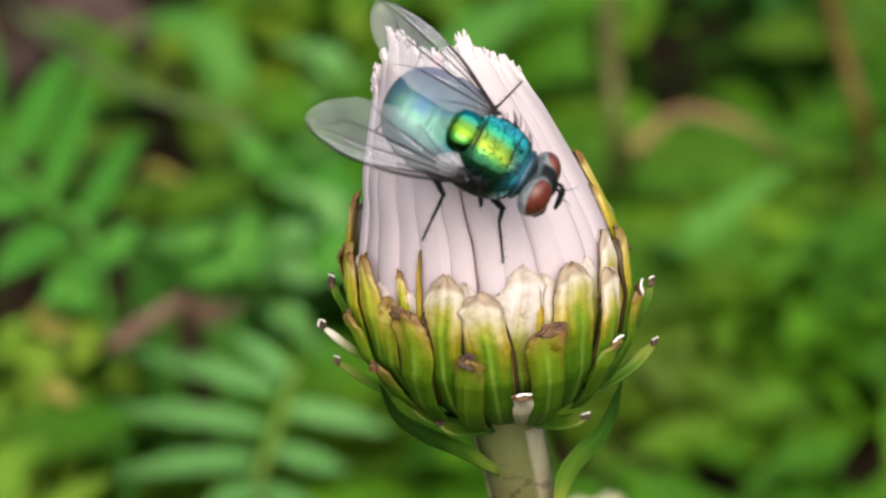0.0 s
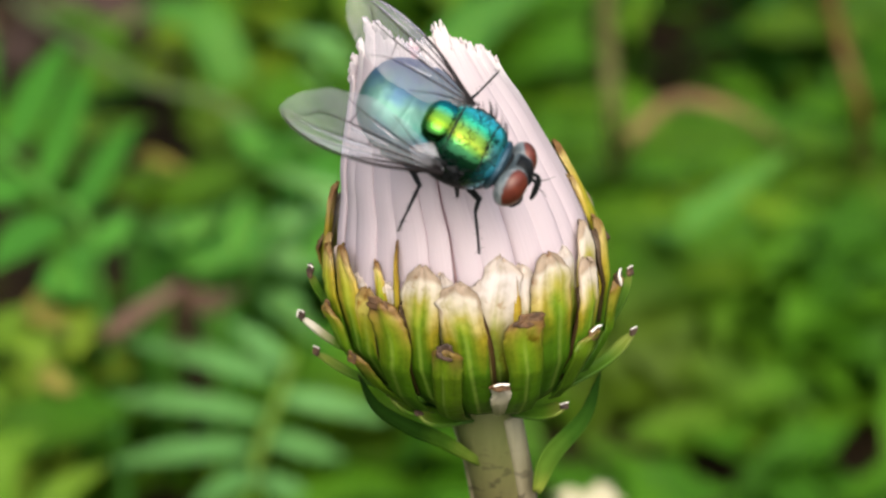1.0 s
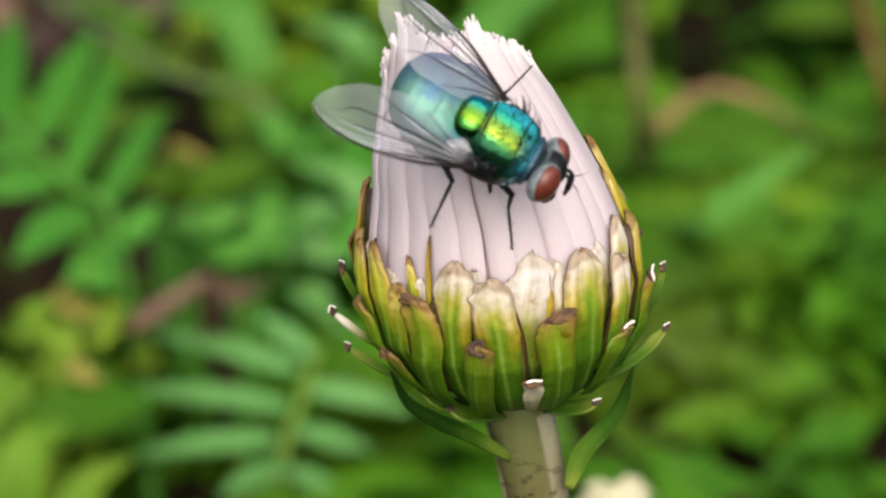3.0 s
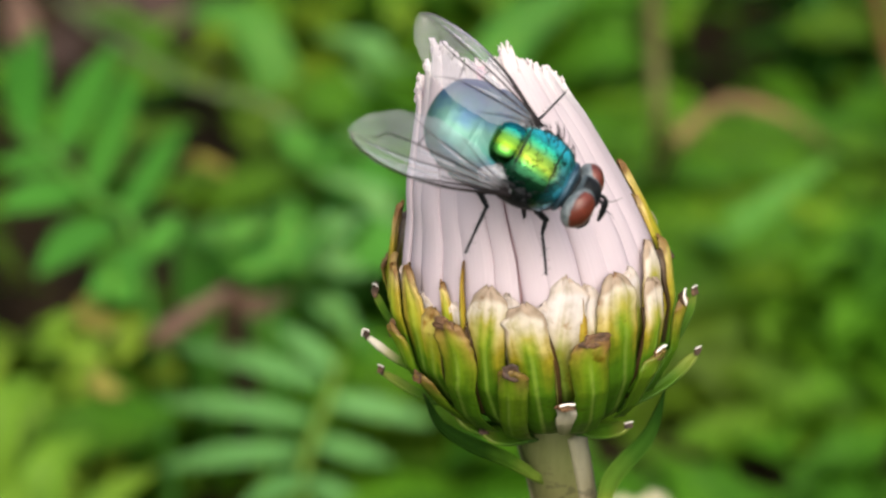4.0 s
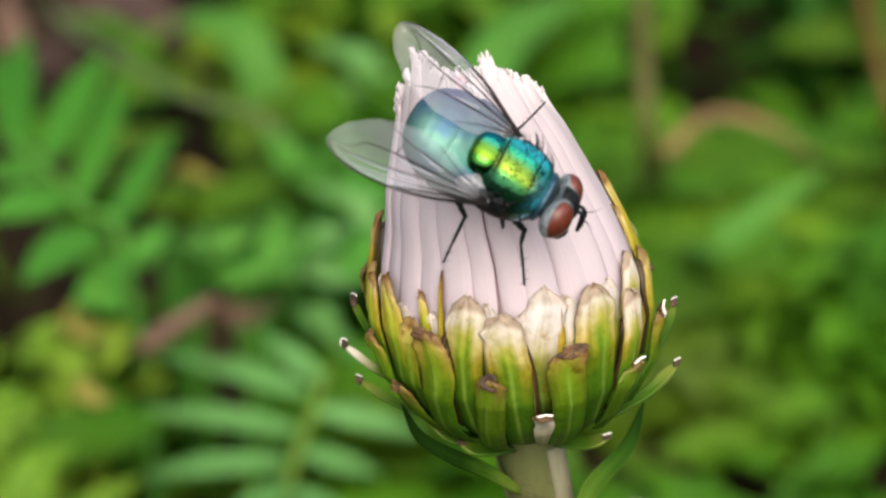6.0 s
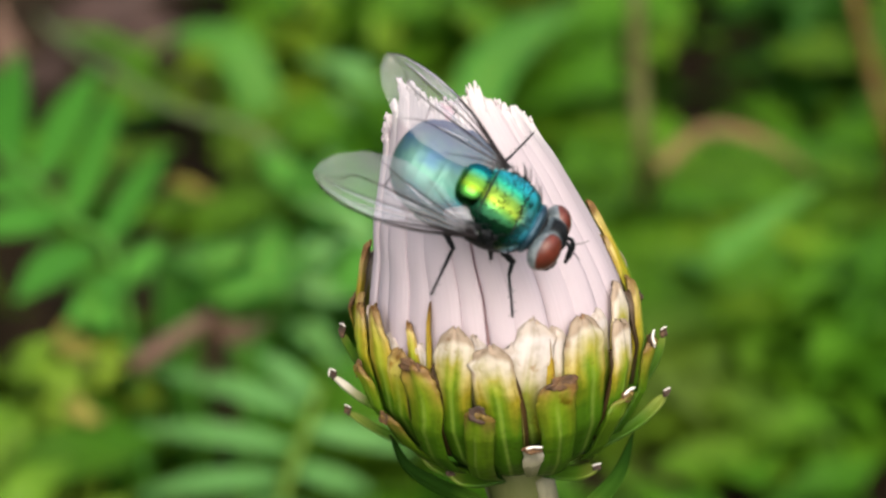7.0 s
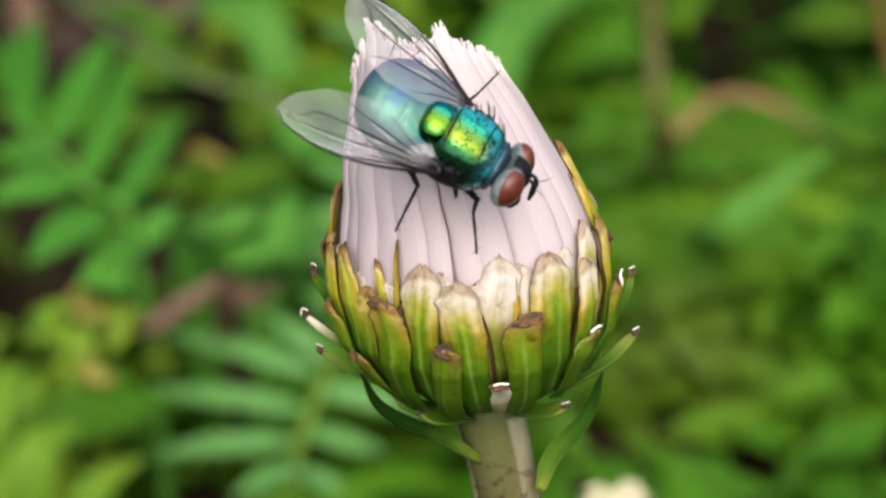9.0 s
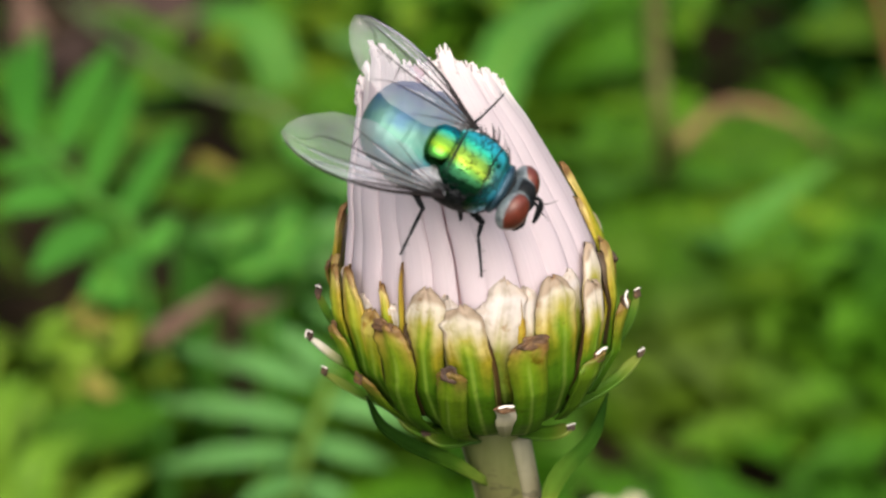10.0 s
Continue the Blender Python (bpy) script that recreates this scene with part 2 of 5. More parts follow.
PETAL = strip_material("pink_petal", [(0.0, (0.614, 0.536, 0.602)), (0.35, (0.651, 0.592, 0.649)), (0.8, (0.623, 0.573, 0.62)), (0.92, (0.67, 0.639, 0.667)), (0.97, (0.781, 0.78, 0.78))], 0.55, 0.32, (0.96, 1.03), glow=(1.0, 0.66, 0.74))
CORE = plain("petal_heart", [(0.3, (0.62, 0.4, 0.43)), (0.7, (0.76, 0.58, 0.6))], 600, 0.7)
GREENS = [(0.0, (0.024, 0.073, 0.0034)), (0.28, (0.059, 0.143, 0.0052)), (0.52, (0.122, 0.213, 0.0077))]
BRACT_IN = bract_material("inner_bract", GREENS + [(0.6, (0.2, 0.26, 0.012)), (0.72, (0.37, 0.33, 0.06)), (0.86, (0.57, 0.5, 0.42)), (0.97, (0.6, 0.52, 0.46))], GREENS[:2] + [(0.38, (0.129, 0.163, 0.00688)), (0.48, (0.32, 0.26, 0.02)), (0.62, (0.47, 0.38, 0.14)), (0.8, (0.6, 0.53, 0.46))], (0.172, 0.0817, 0.0258), 0.55, 0.8)
BRACT_OUT = bract_material("outer_bract", GREENS + [(0.7, (0.146, 0.215, 0.0086)), (0.87, (0.232, 0.224, 0.0258)), (0.97, (0.224, 0.138, 0.043))], GREENS[:2] + [(0.52, (0.12, 0.163, 0.00688)), (0.74, (0.232, 0.206, 0.0215)), (0.92, (0.258, 0.155, 0.043))], (0.112, 0.0516, 0.0172), 0.6, 0.9, light_through=0.14)
BRACT_SHORT = bract_material("short_outer_bract", [(0.0, (0.03, 0.08, 0.004)), (0.5, (0.075, 0.145, 0.005)), (0.85, (0.12, 0.19, 0.008)), (1.0, (0.2, 0.16, 0.03))], [(0.0, (0.03, 0.075, 0.004)), (0.6, (0.085, 0.15, 0.006)), (0.95, (0.2, 0.17, 0.03))], (0.13, 0.06, 0.02), 0.75, 0.98, light_through=0.14)
BRACT_DRY = bract_material("dry_bract", GREENS[:2] + [(0.42, (0.19, 0.27, 0.01)), (0.62, (0.37, 0.36, 0.03)), (0.85, (0.54, 0.43, 0.12)), (0.97, (0.3, 0.17, 0.06))], GREENS[:2] + [(0.4, (0.29, 0.26, 0.014)), (0.6, (0.45, 0.33, 0.04)), (0.85, (0.6, 0.46, 0.18)), (0.97, (0.28, 0.15, 0.05))], (0.13, 0.062, 0.02), 0.45, 0.75, light_through=0.18, rim_wide=0.14)
BRACT_CREAM = bract_material("cream_inner_bract", [(0.0, (0.0258, 0.0688, 0.0043)), (0.35, (0.112, 0.172, 0.0103)), (0.55, (0.258, 0.258, 0.0344)), (0.68, (0.5, 0.43, 0.3)), (0.82, (0.62, 0.55, 0.53)), (1.0, (0.66, 0.6, 0.61))], [(0.0, (0.043, 0.0774, 0.0043)), (0.4, (0.258, 0.206, 0.0258)), (0.58, (0.51, 0.44, 0.31)), (0.76, (0.63, 0.56, 0.54)), (1.0, (0.66, 0.6, 0.61))], (0.361, 0.232, 0.12), 0.72, 0.95, light_through=0.26, rim_wide=0.1, tip_dry=0.35)
BRACT_OCHRE = bract_material("ochre_point", [(0.0, (0.12, 0.16, 0.008)), (0.4, (0.36, 0.27, 0.02)), (0.8, (0.4, 0.26, 0.03)), (1.0, (0.2, 0.11, 0.03))], [(0.0, (0.12, 0.14, 0.008)), (0.5, (0.36, 0.25, 0.025)), (1.0, (0.22, 0.12, 0.03))], (0.12, 0.06, 0.02), 0.5, 0.9)
# Dark brown strips: shade of the gaps between scales put into their colour.
BRACT_GAP_SHADE = bract_material("brown_gap_shade", [(0.0, (0.0175, 0.015, 0.003)), (0.5, (0.04, 0.0225, 0.006)), (1.0, (0.085, 0.045, 0.015))], [(0.0, (0.015, 0.0125, 0.003)), (1.0, (0.065, 0.035, 0.0125))], (0.025, 0.0125, 0.005), 0.1, 0.5, light_through=0.05)
BRACT_LEAF = strip_material("leafy_bract", [(0.0, (0.1, 0.16, 0.02)), (0.12, (0.04, 0.1, 0.007)), (0.3, (0.01, 0.036, 0.002)), (0.85, (0.006, 0.024, 0.002)), (0.97, (0.03, 0.03, 0.01))], 0.75, 0.08, (0.9, 1.06), gloss=0.06)
BRACT_LEAF_LIGHT = strip_material("light_leafy_bract", [(0.0, (0.2, 0.26, 0.04)), (0.18, (0.09, 0.18, 0.02)), (0.5, (0.03, 0.09, 0.008)), (0.8, (0.012, 0.045, 0.004)), (0.97, (0.01, 0.035, 0.003))], 0.75, 0.12, (0.9, 1.06), gloss=0.06)
BRACT_PALE = strip_material("bleached_bract", [(0.0, (0.138, 0.146, 0.0602)), (0.5, (0.361, 0.344, 0.241)), (0.85, (0.516, 0.49, 0.404)), (0.95, (0.258, 0.129, 0.0688))], 0.5, 0.1, (0.92, 1.05))
BRACT_GREEN = strip_material("narrow_green_bract", [(0.0, (0.02, 0.07, 0.004)), (0.6, (0.06, 0.15, 0.007)), (0.95, (0.16, 0.22, 0.03))], 0.5, 0.12, (0.9, 1.06))
BRACT_WHITE = strip_material("white_ended_bract", [(0.0, (0.03, 0.09, 0.005)), (0.4, (0.09, 0.17, 0.01)), (0.6, (0.4, 0.4, 0.22)), (0.75, (0.66, 0.64, 0.54)), (1.0, (0.7, 0.68, 0.6))], 0.5, 0.12, (0.92, 1.05))
# Near-black green: the deep shade between the scales is put into the colour.
CUP_SHADE = plain("shaded_green_cup", [(0.3, (0.012, 0.014, 0.004)), (0.7, (0.03, 0.035, 0.009))], 900, 0.7)
DARK_TIP = plain("dark_dry_tip", [(0.3, (0.014, 0.008, 0.005)), (0.6, (0.05, 0.026, 0.013)), (0.8, (0.17, 0.1, 0.045))], 2200, 0.7)
BROWN_TIP = plain("brown_dry_tip", [(0.3, (0.0372, 0.0186, 0.00744)), (0.55, (0.105, 0.0527, 0.0186)), (0.8, (0.211, 0.13, 0.062))], 1900, 0.7)
WHITE_TIP = plain("bleached_tip", [(0.3, (0.66, 0.64, 0.58)), (0.7, (0.84, 0.82, 0.78))], 2500, 0.6)
def stem_material(name, stops, marks):
    """Dull skin with fine lengthwise grain; lower down it is browner, with short dark cracks."""
    m, nodes, links, b = shader(name, 0.65, 0.0, 0.2)
    tex = noise_tex(nodes, links, 900, 5.0, stretch=(1, 1, 0.25))
    r = ramp(nodes, stops)
    links.new(tex.outputs[0], r.inputs[0])
    co = nodes.new("ShaderNodeTexCoord")
    sep = nodes.new("ShaderNodeSeparateXYZ")
    links.new(co.outputs["Object"], sep.inputs[0])
    low = nodes.new("ShaderNodeMapRange")
    low.inputs[1].default_value, low.inputs[2].default_value = 0.0945, 0.0905
    links.new(sep.outputs[2], low.inputs[0])
    col = mixed(nodes, links, sums(nodes, links, "MULTIPLY", low.outputs[0], 0.55), r.outputs[0], (0.12, 0.09, 0.045))
    crack = noise_tex(nodes, links, 1500, 2.0, stretch=(1.0, 1.0, 1.7))
    cr = ramp(nodes, [(0.37, (1, 1, 1)), (0.42, (0, 0, 0))])
    links.new(crack.outputs[0], cr.inputs[0])
    fac = sums(nodes, links, "MULTIPLY", cr.outputs[0], sums(nodes, links, "MULTIPLY", low.outputs[0], marks))
    col = mixed(nodes, links, fac, col, (0.02, 0.015, 0.008))
    links.new(col, b.inputs["Base Color"])
    fine = noise_tex(nodes, links, 2600, 3.0, stretch=(1, 1, 0.3))
    bump(nodes, links, b, fine.outputs[0], 0.5, 0.0002)
    return m


STEM = stem_material("stem_skin", [(0.3, (0.06, 0.075, 0.022)), (0.5, (0.095, 0.115, 0.036)), (0.72, (0.12, 0.135, 0.05))], 0.9)
STEM_RIB = stem_material("stem_rib_skin", [(0.3, (0.15, 0.15, 0.085)), (0.5, (0.2, 0.2, 0.125)), (0.72, (0.26, 0.255, 0.175))], 0.7)


def painted_sheen(name, stops, axis, low, high, rough, pit_scale, dots, front=None, metal=1.0, relief=0.35, blotch=0.12):
    """Metallic insect skin with fine pits: own tint plus painted sheen and shade, a run of colours along one way
    through the body.
    """
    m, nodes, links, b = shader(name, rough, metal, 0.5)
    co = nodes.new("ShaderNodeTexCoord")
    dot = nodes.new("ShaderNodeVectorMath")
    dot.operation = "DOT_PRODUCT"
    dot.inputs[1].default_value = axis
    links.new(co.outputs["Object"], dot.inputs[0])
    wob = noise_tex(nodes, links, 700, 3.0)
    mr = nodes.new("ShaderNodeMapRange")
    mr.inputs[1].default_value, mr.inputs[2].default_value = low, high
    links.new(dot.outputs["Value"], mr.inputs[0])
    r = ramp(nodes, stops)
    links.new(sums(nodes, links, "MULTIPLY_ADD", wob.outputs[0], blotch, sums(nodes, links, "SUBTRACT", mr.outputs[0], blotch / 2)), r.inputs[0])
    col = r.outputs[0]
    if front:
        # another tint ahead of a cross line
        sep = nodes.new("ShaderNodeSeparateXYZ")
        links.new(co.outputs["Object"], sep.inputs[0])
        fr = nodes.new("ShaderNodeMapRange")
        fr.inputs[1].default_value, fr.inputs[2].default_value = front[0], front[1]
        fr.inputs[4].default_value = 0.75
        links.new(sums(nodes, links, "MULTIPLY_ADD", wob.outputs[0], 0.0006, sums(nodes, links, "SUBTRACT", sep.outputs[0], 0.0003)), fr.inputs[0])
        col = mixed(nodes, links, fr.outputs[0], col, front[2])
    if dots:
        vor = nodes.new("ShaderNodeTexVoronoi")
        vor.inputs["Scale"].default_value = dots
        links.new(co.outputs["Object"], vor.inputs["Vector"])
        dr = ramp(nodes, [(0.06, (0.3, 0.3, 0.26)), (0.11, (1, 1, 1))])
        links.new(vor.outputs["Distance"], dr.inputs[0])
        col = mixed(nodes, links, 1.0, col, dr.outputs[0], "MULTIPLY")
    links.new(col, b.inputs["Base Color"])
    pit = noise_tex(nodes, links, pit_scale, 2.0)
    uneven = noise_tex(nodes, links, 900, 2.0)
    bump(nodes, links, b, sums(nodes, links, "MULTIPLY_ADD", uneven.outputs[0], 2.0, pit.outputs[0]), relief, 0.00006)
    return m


# Fly's own greens, with reflected dark ground and bright sky painted into them.
THORAX = painted_sheen("thorax_metal_sheen", [(0.0, (0.008, 0.05, 0.04)), (0.3, (0.014, 0.09, 0.03)), (0.37, (0.06, 0.16, 0.02)), (0.42, (0.19, 0.28, 0.025)), (0.56, (0.14, 0.29, 0.04)), (0.67, (0.03, 0.42, 0.22)), (0.8, (0.06, 0.72, 0.72)), (1.0, (0.08, 0.6, 0.85))], (0.1, 0.85, 0.34), -0.0014, 0.0018, 0.1, 3500, 650, (0.0007, 0.0013, (0.06, 0.46, 0.66)), metal=0.85, relief=0.22)
SCUTELLUM = painted_sheen("scutellum_metal_sheen", [(0.0, (0.01, 0.06, 0.02)), (0.3, (0.04, 0.15, 0.02)), (0.42, (0.17, 0.31, 0.02)), (0.6, (0.12, 0.32, 0.05)), (0.8, (0.02, 0.42, 0.34)), (1.0, (0.02, 0.36, 0.42))], (-0.05, 0.85, 0.45), -0.0004, 0.0014, 0.1, 3500, 1500, relief=0.22)
# Lilac far side: the wing film's milky sheen, painted into the abdomen's colour.
ABDOMEN = painted_sheen("abdomen_metal_sheen", [(0.0, (0.00875, 0.0619, 0.143)), (0.28, (0.0219, 0.133, 0.176)), (0.44, (0.0612, 0.185, 0.154)), (0.62, (0.0875, 0.195, 0.165)), (0.8, (0.0654, 0.146, 0.209)), (1.0, (0.0648, 0.0986, 0.251))], (-0.15, 0.7, 0.7), -0.0022, 0.0028, 0.5, 3000, 0, metal=0.8, relief=0.5, blotch=0.7)
COLLAR = plain("collar_skin", [(0.3, (0.015, 0.04, 0.065)), (0.7, (0.055, 0.11, 0.15))], 2500, 0.35, 0.6)
DARK_BODY = plain("dark_insect_skin", [(0.35, (0.004, 0.005, 0.006)), (0.7, (0.012, 0.014, 0.016))], 2500, 0.5, spec=0.1)
FACE = plain("silver_face", [(0.3, (0.02, 0.032, 0.04)), (0.55, (0.05, 0.07, 0.08)), (0.8, (0.16, 0.185, 0.195))], 1800, 0.4)
RIM = plain("silver_rim", [(0.3, (0.05, 0.07, 0.08)), (0.55, (0.13, 0.155, 0.17)), (0.75, (0.26, 0.29, 0.3))], 2200, 0.4)
EYE = plain("brick_red_eye", [(0.3, (0.06, 0.013, 0.008)), (0.7, (0.125, 0.028, 0.016))], 1500, 0.38, relief=0.25, depth=0.00003)
VEIN = plain("wing_vein", [(0.3, (0.006, 0.005, 0.006)), (0.7, (0.02, 0.016, 0.016))], 1500, 0.6, spec=0.15, relief=0)


def wing_film(name, body, dim=1.0):
    m, nodes, links, b = shader(name, 0.16, 0.0, 1.0)
    tex = noise_tex(nodes, links, 500, 3.0)
    r = ramp(nodes, [(0.3, (0.3 * dim, 0.32 * dim, 0.36 * dim)), (0.7, (0.48 * dim, 0.5 * dim, 0.54 * dim))])
    links.new(tex.outputs[0], r.inputs[0])
    links.new(r.outputs[0], b.inputs["Base Color"])
    wr = noise_tex(nodes, links, 1200, 2.0)
    bump(nodes, links, b, wr.outputs[0], 0.3, 0.0001)
    clear = nodes.new("ShaderNodeBsdfTransparent")
    clear.inputs[0].default_value = (0.9, 0.91, 0.94, 1)
    mx = nodes.new("ShaderNodeMixShader")
    mx.inputs[0].default_value = body
    links.new(clear.outputs[0], mx.inputs[1])
    links.new(b.outputs[0], mx.inputs[2])
    links.new(mx.outputs[0], nodes["Material Output"].inputs[0])
    return m


# Whiter film for strips that stand in for glints on the wing.
GLINT_FILM = wing_film("wing_glint", 0.2, 1.5)
WING = wing_film("wing_film", 0.16, 1.2)
LOBE = wing_film("wing_lobe", 0.34, 0.9)


def leaf_material(name, stops, scale=60, per_piece=True, through_it=0.3, rough=0.55, olive=None):
    m, nodes, links, b = shader(name, rough, 0.0, 0.14)
    r = ramp(nodes, stops)
    tex = noise_tex(nodes, links, scale, 3.0)
    if per_piece:
        geo = nodes.new("ShaderNodeNewGeometry")
        fac = sums(nodes, links, "MULTIPLY_ADD", geo.outputs["Random Per Island"], 0.35, sums(nodes, links, "MULTIPLY_ADD", tex.outputs[0], 1.3, -0.33))
    else:
        info = nodes.new("ShaderNodeObjectInfo")
        fac = sums(nodes, links, "MULTIPLY_ADD", info.outputs["Random"], 0.5, sums(nodes, links, "MULTIPLY", tex.outputs[0], 0.5))
    links.new(fac, r.inputs[0])
    col = r.outputs[0]
    if olive:
        # patches of yellower growth, a hand's width across
        wide = noise_tex(nodes, links, 16, 2.0)
        pr = ramp(nodes, [(0.44, (0, 0, 0)), (0.6, (0.85, 0.85, 0.85))])
        links.new(wide.outputs[0], pr.inputs[0])
        col = mixed(nodes, links, pr.outputs[0], col, olive)
    links.new(col, b.inputs["Base Color"])
    fine = noise_tex(nodes, links, scale * 12, 2.0)
    bump(nodes, links, b, fine.outputs[0], 0.3, 0.0003)
    t = nodes.new("ShaderNodeBsdfTranslucent")
    links.new(col, t.inputs[0])
    mx = nodes.new("ShaderNodeMixShader")
    mx.inputs[0].default_value = through_it
    links.new(b.outputs[0], mx.inputs[1])
    links.new(t.outputs[0], mx.inputs[2])
    links.new(mx.outputs[0], nodes["Material Output"].inputs[0])
    return m


LEAF = leaf_material("weed_leaf", [(0.1, (0.0403, 0.167, 0.0168)), (0.5, (0.0575, 0.218, 0.024)), (0.9, (0.0862, 0.265, 0.0384))], 80, False)
FERN_LEAF = leaf_material("feathery_leaf", [(0.1, (0.023, 0.115, 0.0084)), (0.5, (0.0333, 0.149, 0.012)), (0.9, (0.0483, 0.184, 0.0168))], 80, False)
COVER = leaf_material("ground_cover_leaf", [(0.15, (0.02, 0.075, 0.004)), (0.4, (0.038, 0.13, 0.005)), (0.65, (0.066, 0.185, 0.008)), (0.9, (0.15, 0.22, 0.01))], 26, True, olive=(0.064, 0.112, 0.006))
PALE_LEAF = leaf_material("pale_weed_leaf", [(0.1, (0.084, 0.236, 0.055)), (0.5, (0.105, 0.278, 0.077)), (0.9, (0.137, 0.315, 0.099))], 80, False)
MIDRIB = leaf_material("yellow_green_midrib", [(0.2, (0.12, 0.24, 0.03)), (0.8, (0.17, 0.29, 0.05))], 80, False)
DARK_LEAF = leaf_material("dark_weed_leaf", [(0.2, (0.016, 0.07, 0.005)), (0.8, (0.032, 0.115, 0.009))], 80, False)
BLADE = leaf_material("pale_blade", [(0.2, (0.05, 0.18, 0.022)), (0.8, (0.08, 0.24, 0.036))], 80, False)
YELLOW_LEAF = leaf_material("yellowing_leaf", [(0.2, (0.0918, 0.216, 0.0132)), (0.8, (0.184, 0.254, 0.0198))], 80, False)
DEAD = plain("dead_leaf", [(0.3, (0.11, 0.065, 0.022)), (0.7, (0.17, 0.1, 0.035))], 150, 0.7)
BROWN_SOIL_LEAF = plain("brown_soil_leaf", [(0.3, (0.028, 0.015, 0.012)), (0.7, (0.062, 0.036, 0.03))], 120, 0.85)
OCHRE_LEAF = plain("ochre_leaf", [(0.3, (0.15, 0.14, 0.018)), (0.7, (0.22, 0.2, 0.03))], 140, 0.8)
RED_SOIL_LEAF = plain("red_brown_soil_leaf", [(0.3, (0.028, 0.015, 0.007)), (0.7, (0.055, 0.028, 0.012))], 140, 0.8)
DRY_CREAM = plain("cream_dead_leaf", [(0.3, (0.3, 0.26, 0.1)), (0.7, (0.42, 0.36, 0.16))], 200, 0.8)
TWIG = plain("dry_twig", [(0.3, (0.06, 0.1, 0.028)), (0.7, (0.085, 0.125, 0.042))], 200, 0.8)
PINK_TWIG = plain("reddish_twig", [(0.3, (0.075, 0.042, 0.026)), (0.7, (0.12, 0.07, 0.046))], 200, 0.8)
RUST_STEM = plain("rusty_stem", [(0.3, (0.07, 0.034, 0.003)), (0.7, (0.125, 0.056, 0.005))], 200, 0.7)
TAN_STEM = plain("tan_stem", [(0.3, (0.058, 0.062, 0.011)), (0.7, (0.082, 0.084, 0.016))], 200, 0.7)
SOIL = plain("soil", [(0.25, (0.008, 0.006, 0.003)), (0.5, (0.019, 0.013, 0.007)), (0.75, (0.042, 0.028, 0.015))], 90, 0.95, spec=0.08, relief=0.8, depth=0.002, detail=6.0)
CREAM = plain("cream_floret", [(0.3, (0.36, 0.34, 0.19)), (0.7, (0.5, 0.47, 0.32))], 400, 0.6)
ORANGE = plain("orange_floret", [(0.3, (0.6, 0.25, 0.01)), (0.7, (0.75, 0.4, 0.03))], 400, 0.6)


# -- mesh helpers ----------------------------------------------------------------
def part(name, bm, material, parent=None, label="", unit=MM, smooth=True):
    """Links a bmesh, built in millimetres in its thing's space, as one mesh object under parent."""
    me = bpy.data.meshes.new(name)
    bmesh.ops.scale(bm, vec=(unit,) * 3, verts=bm.verts)
    for f in bm.faces:
        f.smooth = smooth
    bm.to_mesh(me)
    bm.free()
    me.materials.append(material)
    ob = new(name, me)
    ob.parent = parent
    if label:
        tagged(ob, label)
    return ob


def thing(name, at, label, category, group="", kind=""):
    ob = new(name)
    ob.empty_display_size = 0.005
    ob.matrix_world = at
    return tagged(ob, label, category, group, kind)


def curve(points, n):
    """n points of a smooth line through the given ones."""
    p = np.array(points, float)
    k = len(p)
    if k == 2:
        return [Vector(p[0] + (p[1] - p[0]) * i / (n - 1)) for i in range(n)]
    ext = np.vstack([2 * p[0] - p[1], p, 2 * p[-1] - p[-2]])
    out = []
    for i in range(n):
        x = i / (n - 1) * (k - 1)
        j = min(int(x), k - 2)
        t = x - j
        a, b, c, d = ext[j : j + 4]
        out.append(Vector(0.5 * (2 * b + (c - a) * t + (2 * a - 5 * b + 4 * c - d) * t * t + (3 * b - a - 3 * c + d) * t**3)))
    return out


def tube(bm, points, radii, n=12, sides=8, squash=1.0):
    """A round rod along points; radii are spread along it."""
    line = curve(points, n)
    rings, side = [], Vector((0.3, 0.1, 1)).normalized()
    for i, c in enumerate(line):
        way = (line[min(i + 1, n - 1)] - line[max(i - 1, 0)]).normalized()
        a = way.cross(side)
        if a.length < 0.05:
            a = way.cross(Vector((1, 0, 0)))
        a.normalize()
        b = way.cross(a)
        r = float(np.interp(i / (n - 1), np.linspace(0, 1, len(radii)), radii))
        rings.append([bm.verts.new(c + r * (math.cos(t) * a + squash * math.sin(t) * b)) for t in (2 * math.pi * s / sides for s in range(sides))])
    for p, q in zip(rings, rings[1:]):
        for s in range(sides):
            bm.faces.new((p[s], p[(s + 1) % sides], q[(s + 1) % sides], q[s]))
    bm.faces.new(rings[0][::-1])
    bm.faces.new(rings[-1])
    return bm


